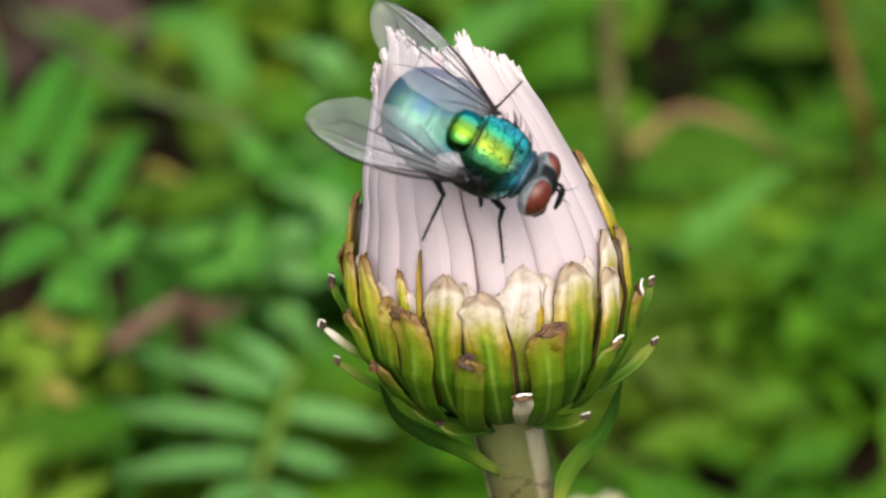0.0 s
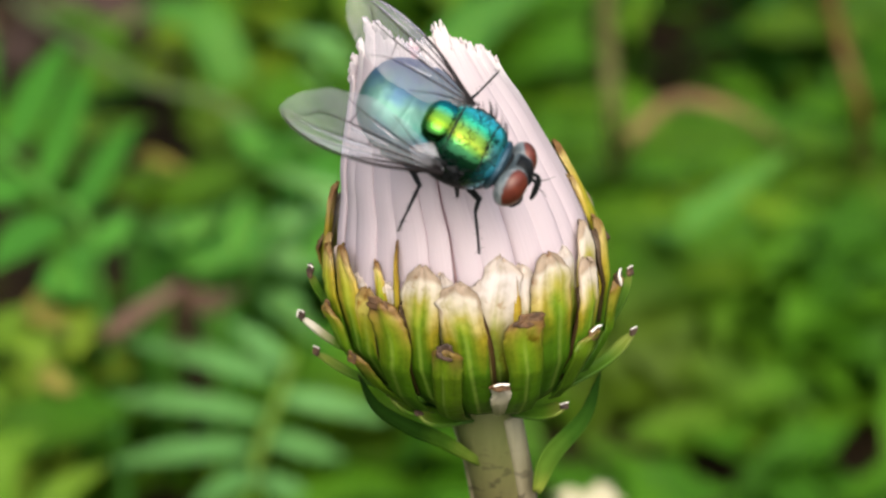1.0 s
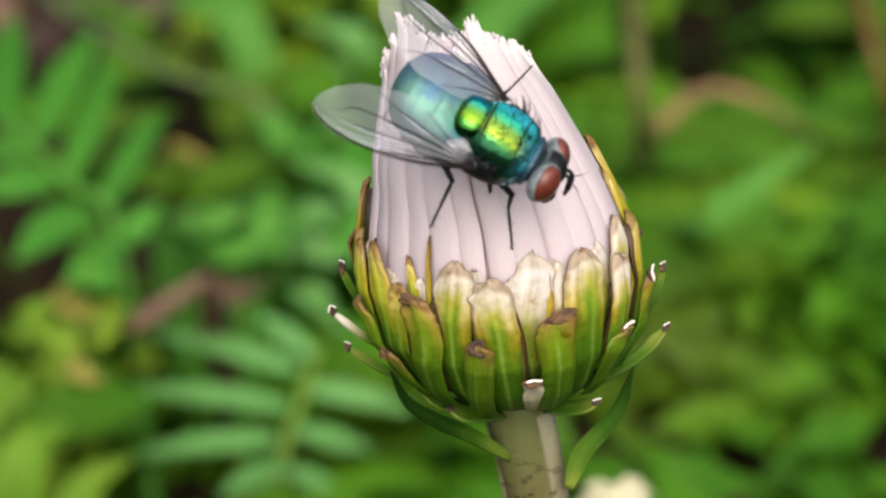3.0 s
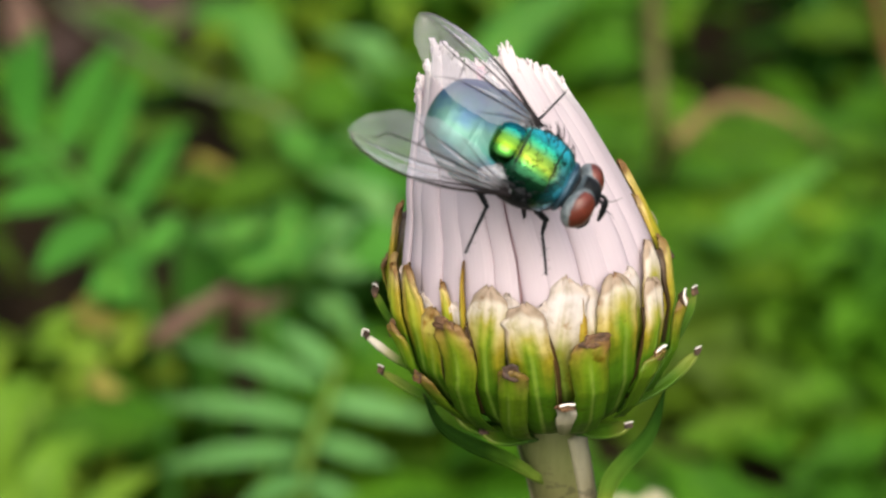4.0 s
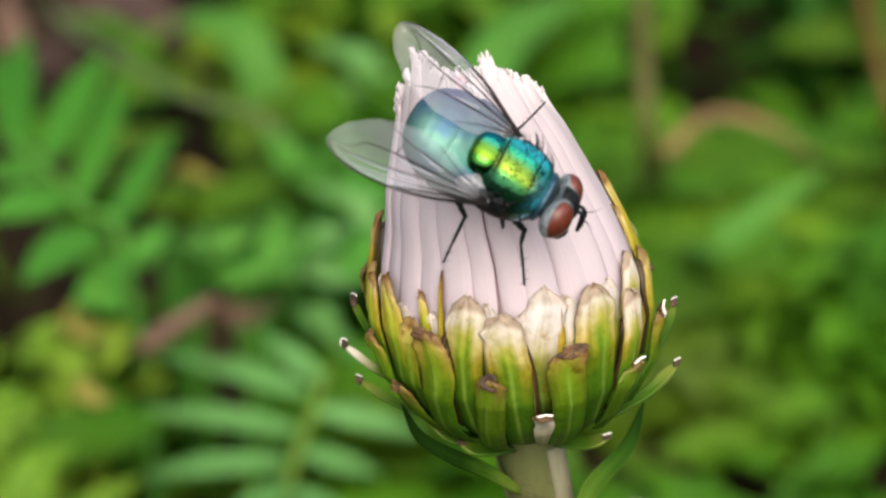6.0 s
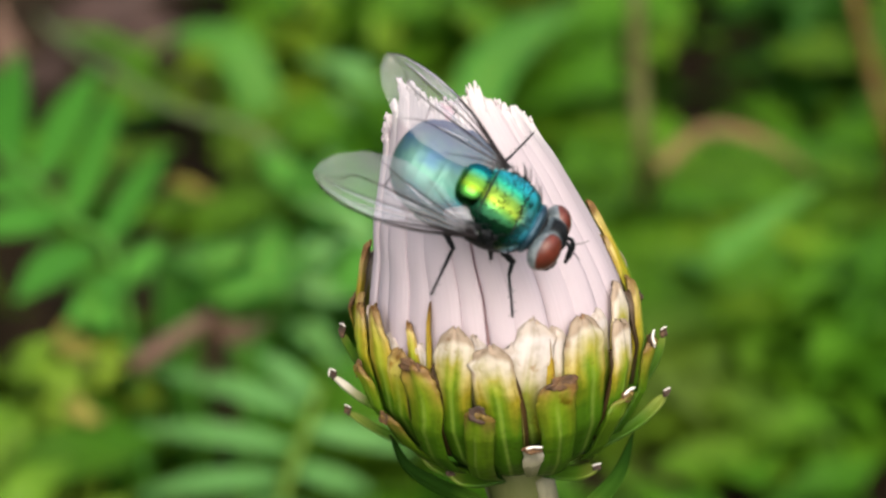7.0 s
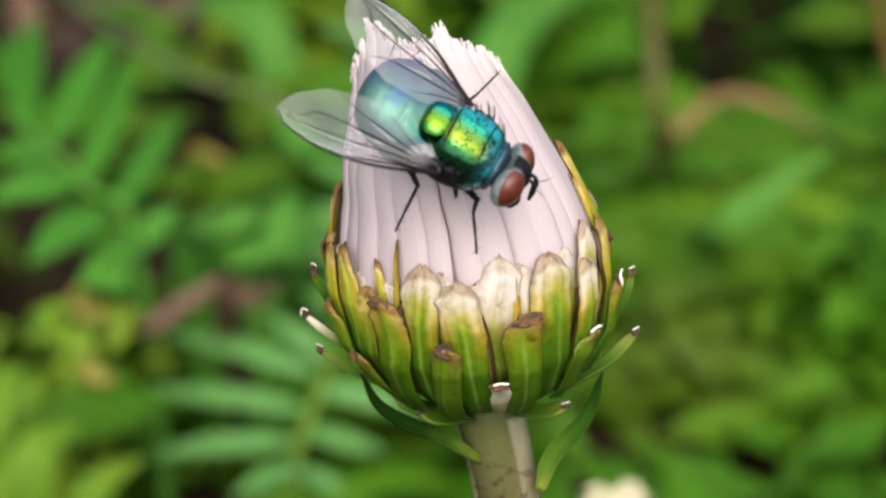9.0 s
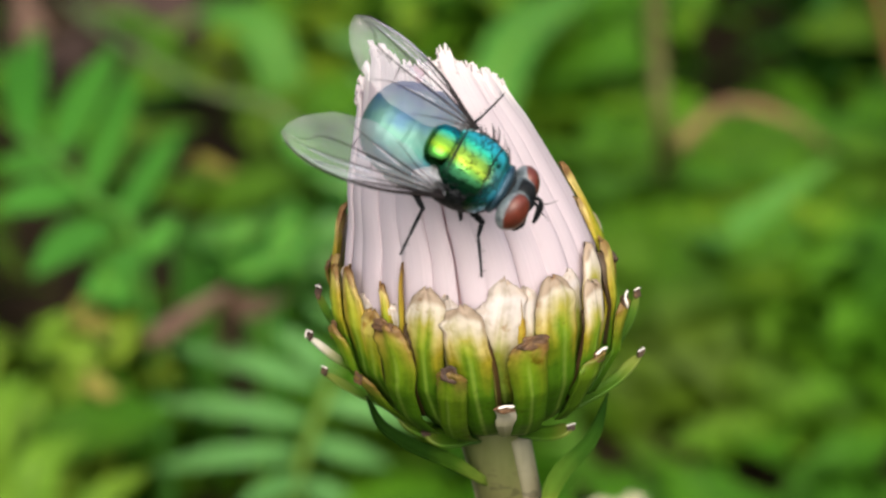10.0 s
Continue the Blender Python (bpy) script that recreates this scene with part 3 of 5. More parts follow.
def sheet(bm, grid, thick, away):
    """A closed thin body over a grid of points [along][across]; away(i, j): the outward way there. UV: x across, y along."""
    uv = bm.loops.layers.uv.verify()
    ns, nu = len(grid), len(grid[0])
    top = [[bm.verts.new(p) for p in row] for row in grid]
    low = [[bm.verts.new(grid[i][j] - away(i, j) * thick) for j in range(nu)] for i in range(ns)]

    def quad(vs, at):
        f = bm.faces.new(vs)
        for loop, (i, j) in zip(f.loops, at):
            loop[uv].uv = (j / (nu - 1), i / (ns - 1))

    for i in range(ns - 1):
        for j in range(nu - 1):
            at = [(i, j), (i, j + 1), (i + 1, j + 1), (i + 1, j)]
            quad([top[a][b] for a, b in at], at)
            quad([low[a][b] for a, b in at[::-1]], at[::-1])
    for i in range(ns - 1):
        for j in (0, nu - 1):
            quad([top[i][j], top[i + 1][j], low[i + 1][j], low[i][j]], [(i, j), (i + 1, j), (i + 1, j), (i, j)])
    for j in range(nu - 1):
        for i in (0, ns - 1):
            quad([top[i][j], top[i][j + 1], low[i][j + 1], low[i][j]], [(i, j), (i, j + 1), (i, j + 1), (i, j)])
    bmesh.ops.recalc_face_normals(bm, faces=bm.faces)
    return bm


def blade(bm, points, width, up, cup=0.15, thick=0.12, n=12, nu=7, shape="lance", twist=0.0):
    """A leaf or blade along points, as wide as width at most; cup: how far its sides rise over the midrib, in widths."""
    line, rows, outs = curve(points, n), [], []
    up = Vector(up).normalized()
    for i, c in enumerate(line):
        s = i / (n - 1)
        way = (line[min(i + 1, n - 1)] - line[max(i - 1, 0)]).normalized()
        side = way.cross(up).normalized()
        out = side.cross(way).normalized()
        a = twist * s
        side, out = math.cos(a) * side + math.sin(a) * out, math.cos(a) * out - math.sin(a) * side
        if shape == "lance":
            w = width * max(0.04, math.sin(math.pi * min(1, 0.06 + 0.94 * s) ** 0.8) ** 0.8)
        elif shape == "band":
            w = width
        elif shape == "strap":
            w = width * max(0.05, min(1, (1 - s) * 5) ** 0.5)
        else:
            w = width * max(0.05, 1 - s) ** 0.7
        rows.append([c + side * (u * w / 2) + out * (cup * w * u * u) for u in np.linspace(-1, 1, nu)])
        outs.append(out)
    return sheet(bm, rows, thick, lambda i, j: outs[i])


def ellipsoid(bm, centre, radii, turn=(0, 0, 0), seg=32, rings=20, shape=None):
    made = bmesh.ops.create_uvsphere(bm, u_segments=seg, v_segments=rings, radius=1.0)["verts"]
    m = Matrix.Translation(centre) @ Euler([radians(a) for a in turn]).to_matrix().to_4x4()
    for v in made:
        p = v.co.copy()
        k = shape(p) if shape else 1.0
        v.co = m @ Vector((p.x * radii[0] * k, p.y * radii[1] * k, p.z * radii[2] * k))
    return bm


def at_height(table, z, col):
    return float(np.interp(z, [row[0] for row in table], [row[col] for row in table]))


# -- ground -------------------------------------------------------------------------
def make_ground():
    """One sheet to the horizon, finer and rougher near the flower."""
    bm = bmesh.new()
    rings = [0.0] + [0.02 * 1.16**k for k in range(62)]
    rows = []
    for r in rings[1:]:
        row = []
        for a in range(96):
            t = 2 * math.pi * a / 96
            x, y = r * math.cos(t), 0.2 + r * math.sin(t)
            h = 0.004 * noise.noise((x * 30, y * 30, 0.3)) + 0.0025 * noise.noise((x * 110, y * 110, 4.0))
            row.append(bm.verts.new((x, y, h * max(0.0, 1 - r / 3))))
        rows.append(row)
    mid = bm.verts.new((0, 0.2, 0))
    for a in range(96):
        bm.faces.new((mid, rows[0][a], rows[0][(a + 1) % 96]))
    for p, q in zip(rows, rows[1:]):
        for a in range(96):
            bm.faces.new((p[a], q[a], q[(a + 1) % 96], p[(a + 1) % 96]))
    ob = part("ground", bm, SOIL, unit=1.0)
    tagged(ob, "dark crumbly brown garden soil under low weeds", "soil", kind="structure")


make_ground()

# -- the flower ------------------------------------------------------------------------
FLOWER_AT = (0.0152, 0.0035, 0.0)
# height, middle of the head beside its foot, all in mm
SPINE = [(0, 0.0), (60, -7.2), (90.6, -11.2), (94.2, -11.8), (96.7, -12.55), (100.7, -12.9), (105, -13.2), (107, -13.5), (108.5, -13.9), (111.4, -14.5), (114, -15.2), (117, -15.95)]
BOWL = [(95.7, 1.7), (96.3, 2.7), (97.2, 4.1), (98.5, 5.3), (100.5, 6.4), (103, 6.75), (105, 6.45), (107, 5.85), (109, 5.4), (112, 5.0)]
CONE = [(96, 3.6), (98, 4.8), (100, 5.5), (103, 5.85), (105, 5.65), (107, 5.2), (108.5, 4.87), (111.4, 3.95), (114, 2.9), (116, 2.17), (117, 1.85)]
# how high the petals reach, by degrees round the head: two peaks with a dip between them
TOP = [(-180, 113.3), (-100, 113.2), (-88, 113.0), (-78, 113.7), (-60, 116.0), (-40, 116.15), (-26, 115.9), (-15, 115.6), (-5, 115.2), (5, 114.9), (13, 115.1), (20, 116.0), (33, 116.1), (46, 115.6), (53, 114.8), (67, 114.9), (83, 114.3), (92, 113.5), (105, 113.2), (180, 113.3)]

flower = thing("flower", Matrix.Translation(FLOWER_AT), "closed pale pink flower head with yellow-green scaly bracts, ribbed stem", "flower")


def ring_point(z, r, theta):
    """Around the flower's middle line: theta 0 faces the -y side, growing towards +x."""
    return Vector((at_height(SPINE, z, 1) + r * math.sin(theta), -r * math.cos(theta), z))


def make_stem():
    bm = bmesh.new()
    pts = [(at_height(SPINE, z, 1), 0, z) for z in (-2, 30, 60, 80, 90, 96)]
    tube(bm, pts, [1.9, 1.7, 1.5, 1.35, 1.5, 1.7], n=40, sides=20)
    part("stem", bm, STEM, flower, "grey-green finely ribbed stem")
    for theta, w in ((0.95, 0.62), (2.6, 0.5), (-1.5, 0.3), (-2.6, 0.4)):
        bm = bmesh.new()
        rib = [ring_point(z, 1.42 + (0.16 if z > 92 else 0.0) + 0.3, theta) for z in (70, 80, 88, 92, 95.4)]
        blade(bm, rib, w * 2, (math.sin(theta), -math.cos(theta), 0), cup=-0.12, thick=0.35, n=20, nu=7, shape="band")
        part("stem_rib", bm, STEM_RIB, flower)


def make_receptacle():
    bm = bmesh.new()
    rows = []
    for z in np.linspace(95.7, 103, 14):
        r = at_height(BOWL, z, 1) - 0.4
        rows.append([bm.verts.new(ring_point(z, max(r, 0.4), 2 * math.pi * a / 40)) for a in range(40)])
    for p, q in zip(rows, rows[1:]):
        for a in range(40):
            bm.faces.new((p[a], p[(a + 1) % 40], q[(a + 1) % 40], q[a]))
    bm.faces.new(rows[0][::-1])
    bm.faces.new(rows[-1])
    part("receptacle", bm, CUP_SHADE, flower)
    bm = bmesh.new()
    rows = []
    for z in np.linspace(100.6, 113.3, 20):
        r = at_height(CONE, z, 1) - 0.4
        rows.append([bm.verts.new(ring_point(z, r, 2 * math.pi * a / 40)) for a in range(40)])
    for p, q in zip(rows, rows[1:]):
        for a in range(40):
            bm.faces.new((p[a], p[(a + 1) % 40], q[(a + 1) % 40], q[a]))
    bm.faces.new(rows[-1])
    part("petal_heart", bm, CORE, flower, "dusky pink heart of folded inner petals")


def make_petal(theta, tip, width, lift, rng, inset=0.0, foot=100.6):
    """A long narrow petal, gently arched across, with a crumpled white frill at its tip."""
    bm = bmesh.new()
    ns, nu = 26, 15
    teeth = [rng.uniform(0.05, 0.42) * (1 if (k // 2) % 2 else -0.15) for k in range(nu)]
    lean = rng.uniform(-0.02, 0.02)
    slope = rng.uniform(0.06, 0.14)
    rows = []
    for i in range(ns):
        s = i / (ns - 1)
        row = []
        for j in range(nu):
            u = -1 + 2 * j / (nu - 1)
            z = foot + (tip - foot) * s
            if s > 0.92:
                z += (teeth[j] - 0.3 * u * u) * (s - 0.92) / 0.08
            r0 = max(0.5, at_height(CONE, z, 1) * (1 - inset))
            half = width * math.pi * r0 / 25 * (1.17 - 0.1 * max(0, s - 0.93) / 0.07 - 0.2 * max(0, 0.4 - s) / 0.4)
            r = r0 + lift * (1 - 0.6 * s) + 0.3 * (0.4 + 0.6 * r0 / 6) * (1 - 0.75 * s) * (1 - abs(u) ** 2.6) + slope * u * (1 - 0.65 * s)
            r += (teeth[j] * 0.5) * max(0, s - 0.94) / 0.06
            row.append(ring_point(z, r, theta + lean * s + u * half / r0))
        rows.append(row)
    mid = [(row[nu // 2] - ring_point(row[nu // 2].z, 0, 0)).normalized() for row in rows]
    sheet(bm, rows, 0.14, lambda i, j: mid[i])
    # crumpled frill along the tip
    uv, had = bm.loops.layers.uv.verify(), len(bm.faces)
    for k in range(9):
        j = rng.randrange(0, nu)
        c = rows[-1][j] + Vector((rng.uniform(-0.06, 0.06), rng.uniform(-0.06, 0.06), rng.uniform(-0.3, -0.06)))
        ellipsoid(bm, c, (rng.uniform(0.06, 0.1), rng.uniform(0.05, 0.08), rng.uniform(0.14, 0.26)), (rng.uniform(-25, 25), rng.uniform(-30, 30), rng.uniform(0, 180)), 8, 6, lambda p: 1 + 0.4 * noise.noise(p * 2.4 + c))
    bm.faces.ensure_lookup_table()
    for f in bm.faces[had:]:
        for loop in f.loops:
            loop[uv].uv = (0.5, 1.0)
    part("petal", bm, PETAL, flower)


def make_bract(way, width, lift, material, point=0.25, cup=0.3, flare=0.0, taper=0.78, name="bract"):
    """A scale of the cup along way: (degrees round the head, height) at its foot, middle and tip; width in mm, rounded or pointed at the end."""
    bm = bmesh.new()
    ns, nu = 34, 13
    line = curve([(a, z, 0) for a, z in way], ns)
    key = way[2][0] * 0.12 + way[2][1]
    rows = []
    for i, q in enumerate(line):
        s = i / (ns - 1)
        theta, z = math.radians(q.x), q.y
        r0 = at_height(BOWL, z, 1)
        w = width / 2 * (taper + (1 - taper) * min(1, s / 0.55)) * (1 + 0.05 * noise.noise((key * 9, s * 4, 1.0)))
        if s > 1 - point:
            w *= max(0.01, 1 - ((s - 1 + point) / point) ** 2) ** 0.45
        row = []
        for j in range(nu):
            u = -1 + 2 * j / (nu - 1)
            ridge = 0.07 * math.exp(-(((u + 0.12) / 0.14) ** 2)) * (1 - 0.8 * s)
            r = r0 + lift + flare * s**4 + cup * (0.62 * (1 - u * u) + 0.06 * u) * (0.6 + 0.4 * s) * min(1.0, w / (0.3 * width)) + ridge
            r += (0.16 * s + 0.14 * s**5) * noise.noise((u * 1.5, s * 2.6, key * 7))
            edge = 1 + 0.4 * s**3 * noise.noise((key * 11, s * 13, 4.0 if u > 0 else -4.0))
            p = ring_point(z, r, theta + 0.04 * noise.noise((key * 5, s * 2.2, 3.0)) * s + u * w * edge / max(r0, 2.0))
            p.z += 0.3 * s**8 * noise.noise((u * 3.5, key * 13, 8.0))
            row.append(p)
        rows.append(row)
    mid = [(row[nu // 2] - ring_point(row[nu // 2].z, 0, 0)).normalized() for row in rows]
    sheet(bm, rows, 0.1, lambda i, j: mid[i])
    return part(name, bm, material, flower)


def make_tip(parent, theta, z, r, size, lean, white, tall=0.7, dark=True, face=None):
    """The dried end of a scale: a shrivelled nub, hollow in the middle, with a ragged or bleached edge."""
    bm = bmesh.new()
    c = ring_point(z, r, theta)
    face = theta if face is None else face
    out = Vector((math.sin(face), -math.cos(face), lean)).normalized()
    side = Vector((math.cos(face), math.sin(face), 0))
    up = side.cross(out) * -1
    if up.z < 0:
        up = -up
    wide, high = size * 1.05, size * tall
    n, rings = 22, 7
    loops = []
    for k in range(rings):
        f = k / (rings - 1)
        # from the skirt over the rim and down into the hollow
        swell = (0.7, 0.92, 1.0, 0.95, 0.72, 0.42, 0.12)[k]
        deep = ((-0.6, -0.25, 0.06, 0.24, 0.22, 0.02, -0.08) if dark else (-0.5, -0.3, -0.06, 0.03, 0.08, 0.04, 0.06))[k]
        loop = []
        for a in range(n):
            t = 2 * math.pi * a / n
            x, y = math.cos(t), math.sin(t)
            box = (abs(x) ** 3.2 + abs(y) ** 3.2) ** (-1 / 3.2)
            k2 = swell * box * (1 + 0.55 * noise.noise((x * 1.6 + c.x, y * 1.6 + c.z, f + c.y)))
            d = deep * size * 0.8 + 0.16 * size * noise.noise((x * 3 + c.z, y * 3, f * 2))
            loop.append(bm.verts.new(c + side * (x * wide * k2) + up * (y * high * k2) + out * d))
        loops.append(loop)
    for p, q in zip(loops, loops[1:]):
        for a in range(n):
            bm.faces.new((p[a], p[(a + 1) % n], q[(a + 1) % n], q[a]))
    bm.faces.new(loops[-1])
    bm.faces.new(loops[0][::-1])
    bmesh.ops.recalc_face_normals(bm, faces=bm.faces)
    nub = part("dry_tip", bm, DARK_TIP if dark else BROWN_TIP, parent, "shrivelled dark brown tip" if dark else "withered tan-brown tip")
    if white:
        bm = bmesh.new()
        jag = [0.12 * size * noise.noise((k * 2.3, c.x, c.z)) for k in range(5)]
        line = [c + out * size * 0.28 + side * (wide * (k / 2 - 1) * 1.02) + up * (high * (0.98 - 0.12 * (k - 2) ** 2 / 4) + jag[k]) for k in range(5)]
        tube(bm, line, [size * 0.1, size * 0.2, size * 0.14, size * 0.2, size * 0.1], n=12, sides=6)
        if white > 1:
            tube(bm, [line[0], c + out * size * 0.3 - side * wide * 1.0, c + out * size * 0.2 - side * wide * 0.85 - up * high * 0.8], [size * 0.2, size * 0.24, size * 0.08], n=8, sides=6)
        part("bleached_edge", bm, WHITE_TIP, parent, "bleached white edge")
    return nub


def make_flower():
    rng = random.Random(7)
    d = math.radians
    make_stem()
    make_receptacle()
    for k in range(25):
        theta = 2 * math.pi * (k + 0.3) / 25 + rng.uniform(-0.03, 0.03)
        deg = (math.degrees(theta) + 180) % 360 - 180
        make_petal(theta, at_height(TOP, deg, 1) - 0.2 + rng.uniform(-0.08, 0.08), 0.86 if k in (0, 24) else rng.uniform(1.03, 1.07), 0.15 * (k % 2) + rng.uniform(0, 0.09), rng)
    for ring, (count, inset, wide) in enumerate(((13, 0.25, 1.5), (9, 0.52, 2.2), (5, 0.82, 4.0))):
        for k in range(count):
            theta = 2 * math.pi * (k + 0.4 * ring) / count + rng.uniform(-0.1, 0.1)
            make_petal(theta, 113.4 + rng.uniform(-0.2, 0.15) - 0.2 * ring, wide, 0.0, rng, inset, 108.0)
    # pale scales of the innermost row, close against the petals
    for way, w, lift in (
        (((14, 99.6), (12.3, 102.75), (19, 106.0)), 2.1, -0.25),
        (((-6, 98.6), (-8, 102.6), (-9, 105.3)), 1.3, -0.45),
        (((6, 99.0), (7, 102.6), (6.5, 105.0)), 1.3, -0.4),
        (((26, 99.0), (27, 102.8), (29, 105.4)), 1.4, -0.45),
        (((50, 99.6), (49, 103.2), (52, 105.6)), 1.5, -0.35),
        (((-33, 99.5), (-34, 102.6), (-35, 104.5)), 1.5, -0.4),
        (((-50, 99.5), (-52, 102.6), (-53, 104.3)), 1.6, -0.4),
        (((74, 100.4), (76, 103.2), (80, 105.4)), 1.4, -0.4),
        (((-70, 100.5), (-74, 103.0), (-77, 104.6)), 1.3, -0.4),
    ):
        make_bract(way, w, lift, BRACT_CREAM, 0.2, 0.3)
    # broad inner scales, green below, cream with a brown rim at their rounded ends
    for way, w, lift, mat_, point in (
        (((2, 97.3), (-1.3, 102.4), (-3.0, 105.1)), 2.05, 0.15, BRACT_IN, 0.2),
        (((-23, 97.6), (-18.9, 102.6), (-17.2, 105.75)), 1.95, -0.08, BRACT_IN, 0.2),
        (((39, 97.8), (36, 102.9), (39, 105.9)), 2.25, 0.1, BRACT_IN, 0.36),
        (((56, 99.6), (61, 103.9), (72, 106.2)), 1.75, -0.1, BRACT_IN, 0.22),
        (((50, 99.4), (55.4, 102.7), (57.8, 105.0)), 1.45, 0.3, BRACT_IN, 0.18),
        (((-52, 97.6), (-46, 101.6), (-43.8, 104.1)), 1.75, 0.02, BRACT_DRY, 0.25),
        (((-56, 97.9), (-52.5, 102.7), (-60, 105.5)), 1.8, 0.1, BRACT_DRY, 0.5),
        (((-62, 99.6), (-67.5, 103.2), (-71.5, 105.1)), 1.3, 0.25, BRACT_DRY, 0.3),
        (((-70, 99.0), (-78, 102.6), (-83, 105.0)), 1.6, -0.05, BRACT_DRY, 0.4),
        (((-92, 100.6), (-102, 104.2), (-107, 106.5)), 1.1, 0.1, BRACT_DRY, 0.3),
        (((70, 99.6), (78, 103.0), (87, 105.6)), 1.9, 0.02, BRACT_DRY, 0.35),
        (((98, 102.6), (106, 106.4), (111, 108.6)), 1.05, -0.1, BRACT_DRY, 0.22),
        (((84, 103.0), (93, 105.6), (97, 107.3)), 0.45, -0.3, BRACT_DRY, 0.7),
        (((116, 97.6), (116, 102.5), (116, 105.6)), 1.6, 0.1, BRACT_IN, 0.22),
        (((137, 97.6), (137, 102.5), (137, 105.2)), 1.7, 0.0, BRACT_IN, 0.22),
        (((158, 97.6), (158, 102.5), (158, 105.4)), 1.7, 0.12, BRACT_IN, 0.22),
        (((179, 97.6), (179, 102.5), (179, 105.1)), 1.7, 0.0, BRACT_IN, 0.22),
        (((-114, 97.6), (-114, 102.5), (-114, 105.6)), 1.6, 0.1, BRACT_IN, 0.22),
        (((-135, 97.6), (-135, 102.5), (-135, 105.3)), 1.7, 0.0, BRACT_IN, 0.22),
        (((-157, 97.6), (-157, 102.5), (-157, 105.2)), 1.7, 0.1, BRACT_IN, 0.22),
    ):
        make_bract(way, w, lift, mat_, point, 0.34)
    # thin dry points standing between them; brown strips paint in the gaps' shade
    for way, w, lift, mat_ in (
        (((-30, 101.6), (-30, 104.6), (-30.2, 106.5)), 0.32, -0.2, BRACT_OCHRE),
        (((-35, 101.4), (-36.6, 103.9), (-40.5, 105.4)), 0.62, -0.15, BRACT_DRY),
        (((20.3, 101.4), (20.8, 103.5), (22.6, 105.2)), 0.42, -0.2, BRACT_OCHRE),
        (((9.5, 98.6), (8.2, 101.0), (6.6, 103.6)), 0.5, 0.12, BRACT_GAP_SHADE),
        (((-30, 98.6), (-25.8, 101.8), (-26.5, 103.9)), 0.6, 0.2, BRACT_GAP_SHADE),
        (((46, 99.0), (49, 101.6), (51.5, 103.8)), 0.55, 0.15, BRACT_GAP_SHADE),
        (((-43, 99.0), (-39.5, 101.4), (-39, 103.6)), 0.4, 0.05, BRACT_GAP_SHADE),
        (((68, 101.2), (72, 103.4), (76, 105.5)), 0.4, 0.1, BRACT_GAP_SHADE),
    ):
        make_bract(way, w, lift, mat_, 0.6, 0.12)
    # outer scales: green, narrower, with brown withered ends
    for way, w, lift, white, size, tall, dark in (
        (((-40, 96.9), (-30.5, 101.4), (-34, 104.0)), 1.65, 0.45, 0, 0.55, 0.55, False),
        (((-16, 96.4), (-9.2, 100.3), (-8.5, 102.1)), 1.35, 0.5, 0, 0.4, 0.95, True),
        (((25, 97.3), (21.8, 101.4), (22.8, 103.5)), 1.75, 0.45, 0, 0.62, 0.55, False),
        (((50, 97.7), (50, 100.5), (54.5, 101.6)), 1.3, 0.5, 1, 0.42, 0.6, False),
        (((67, 98.6), (78, 101.0), (80, 103.0)), 1.2, 0.4, 2, 0.36, 1.0, True),
        (((-58, 98.3), (-60.6, 101.2), (-64.6, 102.4)), 1.2, 0.5, 0, 0.24, 1.8, False),
        (((-50, 97.3), (-53, 98.9), (-52, 100.4)), 1.4, 0.55, 0, 0.3, 0.9, False),
        (((112, 98), (112, 101.5), (112, 103.4)), 1.2, 0.4, 0, 0.4, 0.7, True),
        (((127, 97), (127, 100.5), (127, 103)), 1.3, 0.45, 0, 0.45, 0.7, True),
        (((152, 97), (152, 100.5), (152, 103)), 1.3, 0.45, 0, 0.45, 0.7, True),
        (((-179, 97), (-179, 100.5), (-179, 103)), 1.3, 0.45, 0, 0.45, 0.7, False),
        (((-106, 97.5), (-106, 101), (-106, 103.4)), 1.2, 0.45, 0, 0.4, 0.7, False),
        (((-145, 97), (-145, 100.5), (-145, 103)), 1.3, 0.45, 0, 0.45, 0.7, True),
    ):
        a, z = way[2]
        b = make_bract(way, w, lift, BRACT_SHORT if z < 102.3 else BRACT_OUT, 0.18, 0.4, 0.1)
        make_tip(b, d(a), z - 0.1, at_height(BOWL, z, 1) + lift + 0.2, size, 0.25, white, tall, dark)
    # lowest, short scale over the stem with a bleached tip
    b = make_bract(((13, 97.4), (11.5, 98.7), (11.4, 99.9)), 0.85, 0.5, BRACT_PALE, 0.05, 0.15, 0.15, 0.55)
    make_tip(b, d(11.4), 99.95, at_height(BOWL, 99.9, 1) + 0.85, 0.36, 0.3, 1, 0.45, False)
